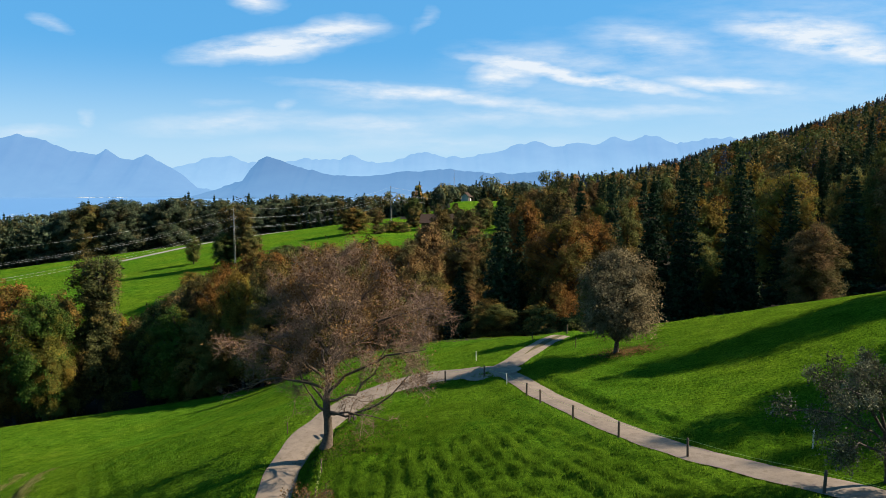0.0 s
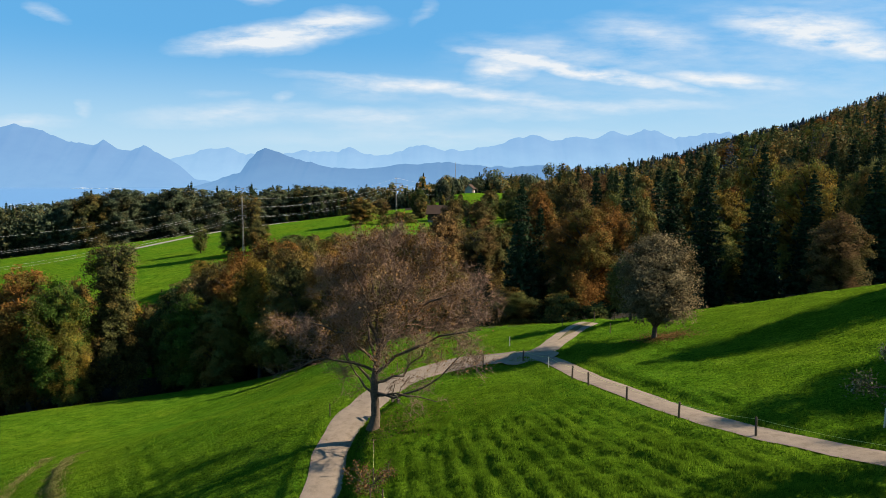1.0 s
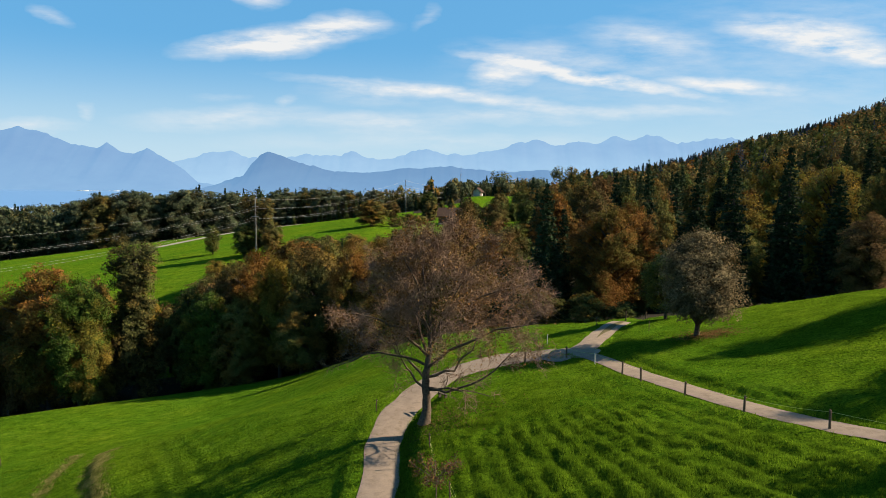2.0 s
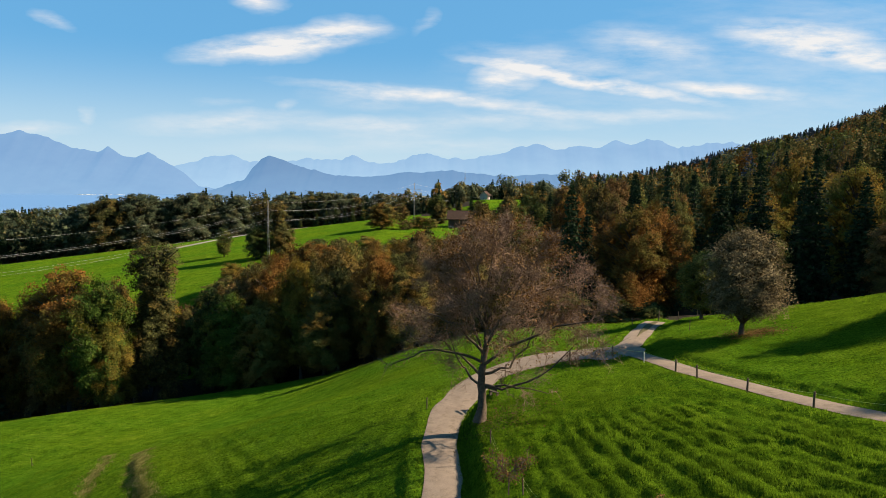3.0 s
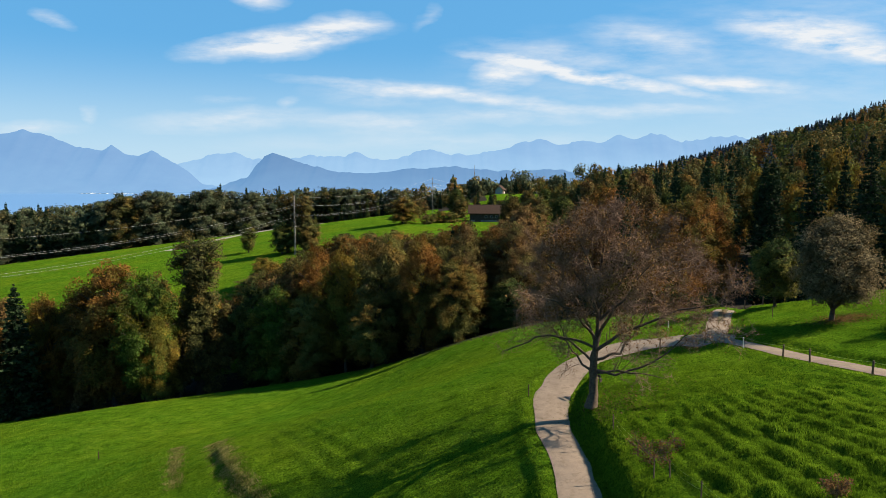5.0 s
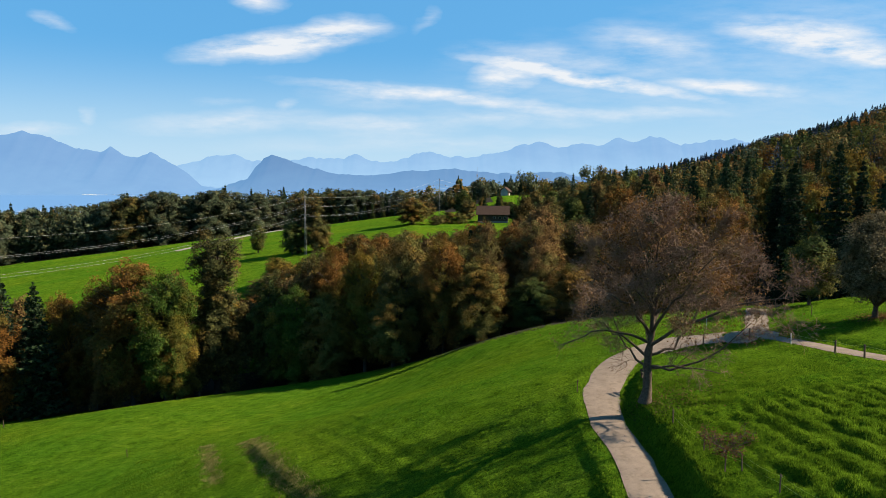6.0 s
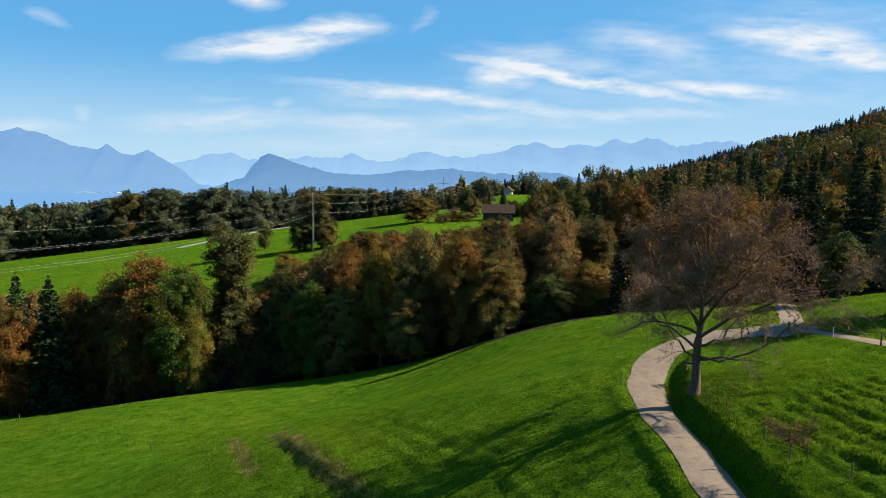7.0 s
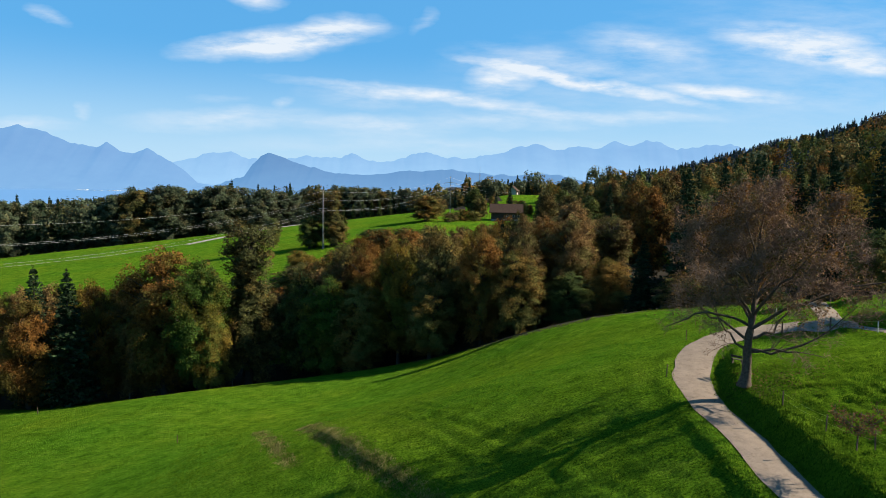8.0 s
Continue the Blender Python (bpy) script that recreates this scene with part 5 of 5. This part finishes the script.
ARMS = [(0.0, 0), (3.0, 1.3), (6.4, 1.6)]
lines = [pylon(-122, 101, 7.0, [(0.0, 0), (3.8, 1.6), (7.6, 2.2)], "slender steel power pole at the wood"), pylon(-70.5, 236, 11.8, ARMS, "slender steel lattice power pole above the trees"),
         pylon(-26, 351, 18.4, [(0.0, 0), (3.2, 3.2), (6.2, 4.2)], "steel lattice power pole with two wide crossarms"),
         pylon(66, 663, 24.0, [(0.0, 0), (3.2, 3.2), (6.2, 4.2)], "distant steel power pole with wide crossarms")]
for a, b in zip(lines, lines[1:]):
    for p, q in zip(a, b):
        p, q = np.array(p), np.array(q)
        u = np.linspace(0, 1, 25)
        pts = p + (q - p) * u[:, None]
        pts[:, 2] -= 4 * (0.024 * np.linalg.norm(q - p)) * u * (1 - u)
        far = (p[1] + q[1]) / 2
        v, f = tube(pts, np.full(25, 0.006 + 0.00004 * far), 6)
        tagged(new("power_cable", mesh_from("power_cable", v, f, WIRE, True)), "thin bright power cable hanging between poles", "power cable", "power cables")


def antenna(x, y, top):
    root = new("antenna_mast")
    z = ground_at(x, y)
    root.location = (x, y, z)
    p = Pile()
    p.add(*tube([(0, 0, -0.3), (0, 0, (top - z) * 0.6), (0, 0, top - z)], [0.35, 0.28, 0.10], 6))
    child("mast", p.mesh("mast", STEEL), root)
    q = Pile()
    for k in range(3):
        a = k * 2.09
        zz = (top - z) * 0.72
        q.add(*tube([(0.45 * math.cos(a), 0.45 * math.sin(a), zz - 1), (0.45 * math.cos(a), 0.45 * math.sin(a), zz + 1)], [0.13, 0.13], 4))
    child("panel_cluster", q.mesh("panel_cluster", STEEL), root)
    return tagged(root, "thin tall steel antenna mast on the knoll", "mast")


antenna(12, 758, 34)


# ---- buildings ----
TIMBER = plain("dark_timber", (0.050, 0.036, 0.028), 0.85, 3.0, 0.4)
TILES = plain("brown_roof_tiles", (0.036, 0.022, 0.016), 0.85, 2.0, 0.35)
PLASTER = plain("pale_plaster", (0.30, 0.28, 0.25), 0.85, 1.0, 0.12)
STONE = plain("grey_stone", (0.16, 0.15, 0.13), 0.9, 1.0, 0.3)
GLASS = plain("dark_window_glass", (0.02, 0.025, 0.03), 0.08, 1.0, 0.1)


def box(size, at, bevel=0.0):
    bm = bmesh.new()
    bmesh.ops.create_cube(bm, size=1, matrix=Matrix.Translation(at) @ Matrix.Diagonal((*size, 1)))
    if bevel:
        bmesh.ops.bevel(bm, geom=bm.edges, offset=bevel, segments=1, affect="EDGES")
    return bm


def house(name, label, x, y, turn, w, d, wall_h, roof_h, wall, base_mat):
    root = new(name)
    root.location, root.rotation_euler = (x, y, ground_at(x, y) - 0.6), (0, 0, turn)
    part("plinth", box((w, d, 1.2), (0, 0, 0.6)), base_mat, root)
    body = bmesh.new()
    z0, z1 = 1.2, wall_h
    a = [body.verts.new(p) for p in ((-w / 2, -d / 2, z0), (w / 2, -d / 2, z0), (w / 2, d / 2, z0), (-w / 2, d / 2, z0),
                                     (-w / 2, -d / 2, z1), (w / 2, -d / 2, z1), (w / 2, d / 2, z1), (-w / 2, d / 2, z1), (-w / 2, 0, z1 + roof_h - 0.1), (w / 2, 0, z1 + roof_h - 0.1))]
    for q in ((0, 1, 5, 4), (1, 2, 6, 9, 5), (2, 3, 7, 6), (3, 0, 4, 8, 7), (4, 5, 9, 8), (6, 7, 8, 9), (3, 2, 1, 0)):
        body.faces.new([a[i] for i in q])
    part("wall", body, wall, root)
    for s in (-1, 1):
        roof = bmesh.new()
        over, th = 0.9, 0.22
        lo = (s * (d / 2 + over), z1 - over * roof_h / (d / 2))
        hi = (0, z1 + roof_h)
        vs = []
        for px in (-w / 2 - 0.8, w / 2 + 0.8):
            for (py, pz) in (lo, hi):
                vs += [roof.verts.new((px, py, pz)), roof.verts.new((px, py, pz + th))]
        for q in ((0, 2, 6, 4), (1, 5, 7, 3), (0, 4, 5, 1), (2, 3, 7, 6), (0, 1, 3, 2), (4, 6, 7, 5)):
            roof.faces.new([vs[i] for i in q])
        bmesh.ops.recalc_face_normals(roof, faces=roof.faces)
        part("roof", roof, TILES, root)
    part("door", box((2.4, 0.12, 2.4), (-w * 0.22, -d / 2 - 0.03, 1.6)), TIMBER, root)
    for k in (0.05, 0.24, 0.40):
        win = part("window", box((1.1, 0.12, 1.0), (w * k, -d / 2 - 0.03, 2.6)), PLASTER, root)
        part("pane", box((0.9, 0.10, 0.8), (w * k, -d / 2 - 0.06, 2.6)), GLASS, win)
    return tagged(root, label, "building", "farm buildings")


house("barn", "dark timber barn with a wide brown tiled roof", -2.4, 304, radians(-6), 12.8, 9.0, 4.4, 3.0, TIMBER, STONE)
house("farmhouse", "small pale farmhouse with a brown gabled roof", 14.5, 437, radians(70), 5.4, 4.6, 3.6, 2.0, PLASTER, PLASTER)

# pale spruces in a row along the far field edge
for k, (x, H) in enumerate(((-104, 8), (-93.5, 10), (-87, 11), (-81, 13), (-75, 10.5), (-70, 13), (-63, 13.5), (-57, 9))):
    tree("spruce_b", x, 455 - 6 * max(0, x + 70) / 13, H, 2.2, "green", "spruces along the field")

# lakeside town and shore hill, far off
shore = np.random.default_rng(66)
town = Pile()
for k in range(90):
    x = shore.uniform(-1050, -620) if k % 4 else shore.uniform(-2050, -1750)
    y = shore.uniform(1400, 1700) if k % 4 else shore.uniform(3850, 3890)
    s, hh = (shore.uniform(3, 6), shore.uniform(2, 4)) if k % 4 else (shore.uniform(6, 22), shore.uniform(2, 5))
    z = -54
    v = np.array([(x + a * s, y + b * s, z + c * hh) for c in (0, 1) for a, b in ((0, 0), (1, 0), (1, 1), (0, 1))])
    town.add(v, np.array([(0, 1, 5, 4), (1, 2, 6, 5), (2, 3, 7, 6), (3, 0, 4, 7), (4, 5, 6, 7)]))
tagged(new("lakeside_town", town.mesh("lakeside_town", plain("hazy_walls", (0.42, 0.43, 0.44), 0.9, 0.02, 0.3))), "pale houses of a town on the lake shore", "town", kind="stuff")


# ---- grass ----
def tufts(name, label, count, place, height, blades, material, seed):
    rng = np.random.default_rng(seed)
    x, y = place(rng, count)
    keep = np.ones(len(x), bool)
    for line, _, half in LANES:
        d, k = nearest(line, x, y)
        keep &= d > half[k] * 0.98
    x, y = x[keep], y[keep]
    z = ground(x, y)
    n = len(x)
    h = height * rng.uniform(0.55, 1.35, n) * (1 + 0.5 * value_noise(x, y, 2.2, seed))
    vs, total = [], 0
    for b in range(blades):
        az = rng.uniform(0, 6.28, n)
        w = h * rng.uniform(0.07, 0.15, n)
        ox, oy = rng.normal(size=n) * 0.07, rng.normal(size=n) * 0.07
        lean = h * rng.uniform(0.1, 0.7, n)
        la = rng.uniform(0, 6.28, n)
        cx, cy = np.cos(az) * w, np.sin(az) * w
        p0 = np.stack([x + ox - cx, y + oy - cy, z - 0.03], 1)
        p1 = np.stack([x + ox + cx, y + oy + cy, z - 0.03], 1)
        p2 = np.stack([x + ox + np.cos(la) * lean, y + oy + np.sin(la) * lean, z + h], 1)
        vs.append(np.stack([p0, p1, p2], 1).reshape(-1, 3))
    v = np.concatenate(vs)
    return tagged(new(name, mesh_from(name, v, np.arange(len(v)).reshape(-1, 3), material)), label, "grass", kind="stuff")


def in_field(rng, n):
    x, y = rng.uniform(-11, 16, n), 25 + 30 * rng.uniform(0, 1, n) ** 1.15
    clump = 0.6 * value_noise(x, y, 0.9, 2) + 0.5 * value_noise(x, y, 2.3, 6) + 0.35 * furrow(x, y) * smoothstep(50, 44, y) - smoothstep(40, 56, y) * 0.9
    inner = x < np.interp(y, [24, 30, 37, 43, 50, 57], [18, 15.5, 11.5, 9, 7, 5]) - 0.6
    keep = inner & (clump > rng.uniform(-1.6, 0.6, n))
    return x[keep], y[keep]


def on_slopes(rng, n):
    return rng.uniform(-62, 34, n), 30 + 62 * rng.uniform(0, 1, n) ** 1.2


def along_lanes(rng, n):
    line = np.concatenate([lane_a, lane_b])
    d = np.concatenate([np.gradient(lane_a, axis=0), np.gradient(lane_b, axis=0)])
    k = rng.integers(0, len(line), n)
    dd = d[k] / np.linalg.norm(d[k], axis=1)[:, None]
    o = (1.42 + np.abs(rng.normal(size=n)) * 0.5) * rng.choice([-1, 1], n)
    p = line[k] + np.stack([dd[:, 1], -dd[:, 0]], 1) * o[:, None] + dd * rng.uniform(-0.4, 0.4, (n, 1))
    return p[:, 0], p[:, 1]


def along_scar(rng, n):
    k = rng.integers(0, len(SCAR), n)
    return SCAR[k, 0] + rng.normal(size=n) * 0.55 + 0.15, SCAR[k, 1] + rng.normal(size=n) * 0.5


def along_low_scar(rng, n):
    k = rng.integers(0, len(SCAR_LOW) - 10, n)
    return SCAR_LOW[k, 0] + rng.normal(size=n) * 0.5 + 0.3, SCAR_LOW[k, 1] + rng.normal(size=n) * 0.5


def leaf_litter(x, y, spread, count, seed):
    rng = np.random.default_rng(seed)
    px, py = x + rng.normal(size=count) * spread, y + rng.normal(size=count) * spread * 0.8
    pts = np.stack([px, py, ground(px, py) + 0.05 + rng.uniform(0, 0.05, count)], 1)
    flat = np.tile([0.0, 0.0, 1.0], (count, 1))
    ob = new("leaf_litter", mesh_from("leaf_litter", *leaves(pts, 0.07, rng, 0.0, flat), LEAF["brown"]))
    return tagged(ob, "brown fallen leaves in the grass under a tree", "fallen leaves", kind="stuff")


leaf_litter(17.6, 64.6, 1.5, 2600, 71)
leaf_litter(-7.6, 50.6, 2.2, 1200, 72)


def edge_of_wood(rng, n):
    x = rng.uniform(-130, 60, n)
    return x, wood_edge(x) + rng.normal(size=n) * 1.1 + 1.2


tufts("meadow_grass", "tussocky green meadow grass", 150000, in_field, 0.115, 4, BLADE, 91)
tufts("meadow_grass", "short green grass on the slopes", 130000, on_slopes, 0.11, 3, BLADE, 92)
tufts("verge_grass", "tall grass along the lane verges", 9000, along_lanes, 0.17, 4, BLADE, 93)
tufts("weed_strip", "dry brownish weeds along the grassed step", 9000, along_scar, 0.13, 4, WEED, 94)
tufts("weed_strip", "rough weeds along the lower grassed step", 1800, along_low_scar, 0.16, 3, WEED, 96)
tufts("edge_grass", "rough grass along the edge of the wood", 9000, edge_of_wood, 0.16, 3, BLADE, 95)
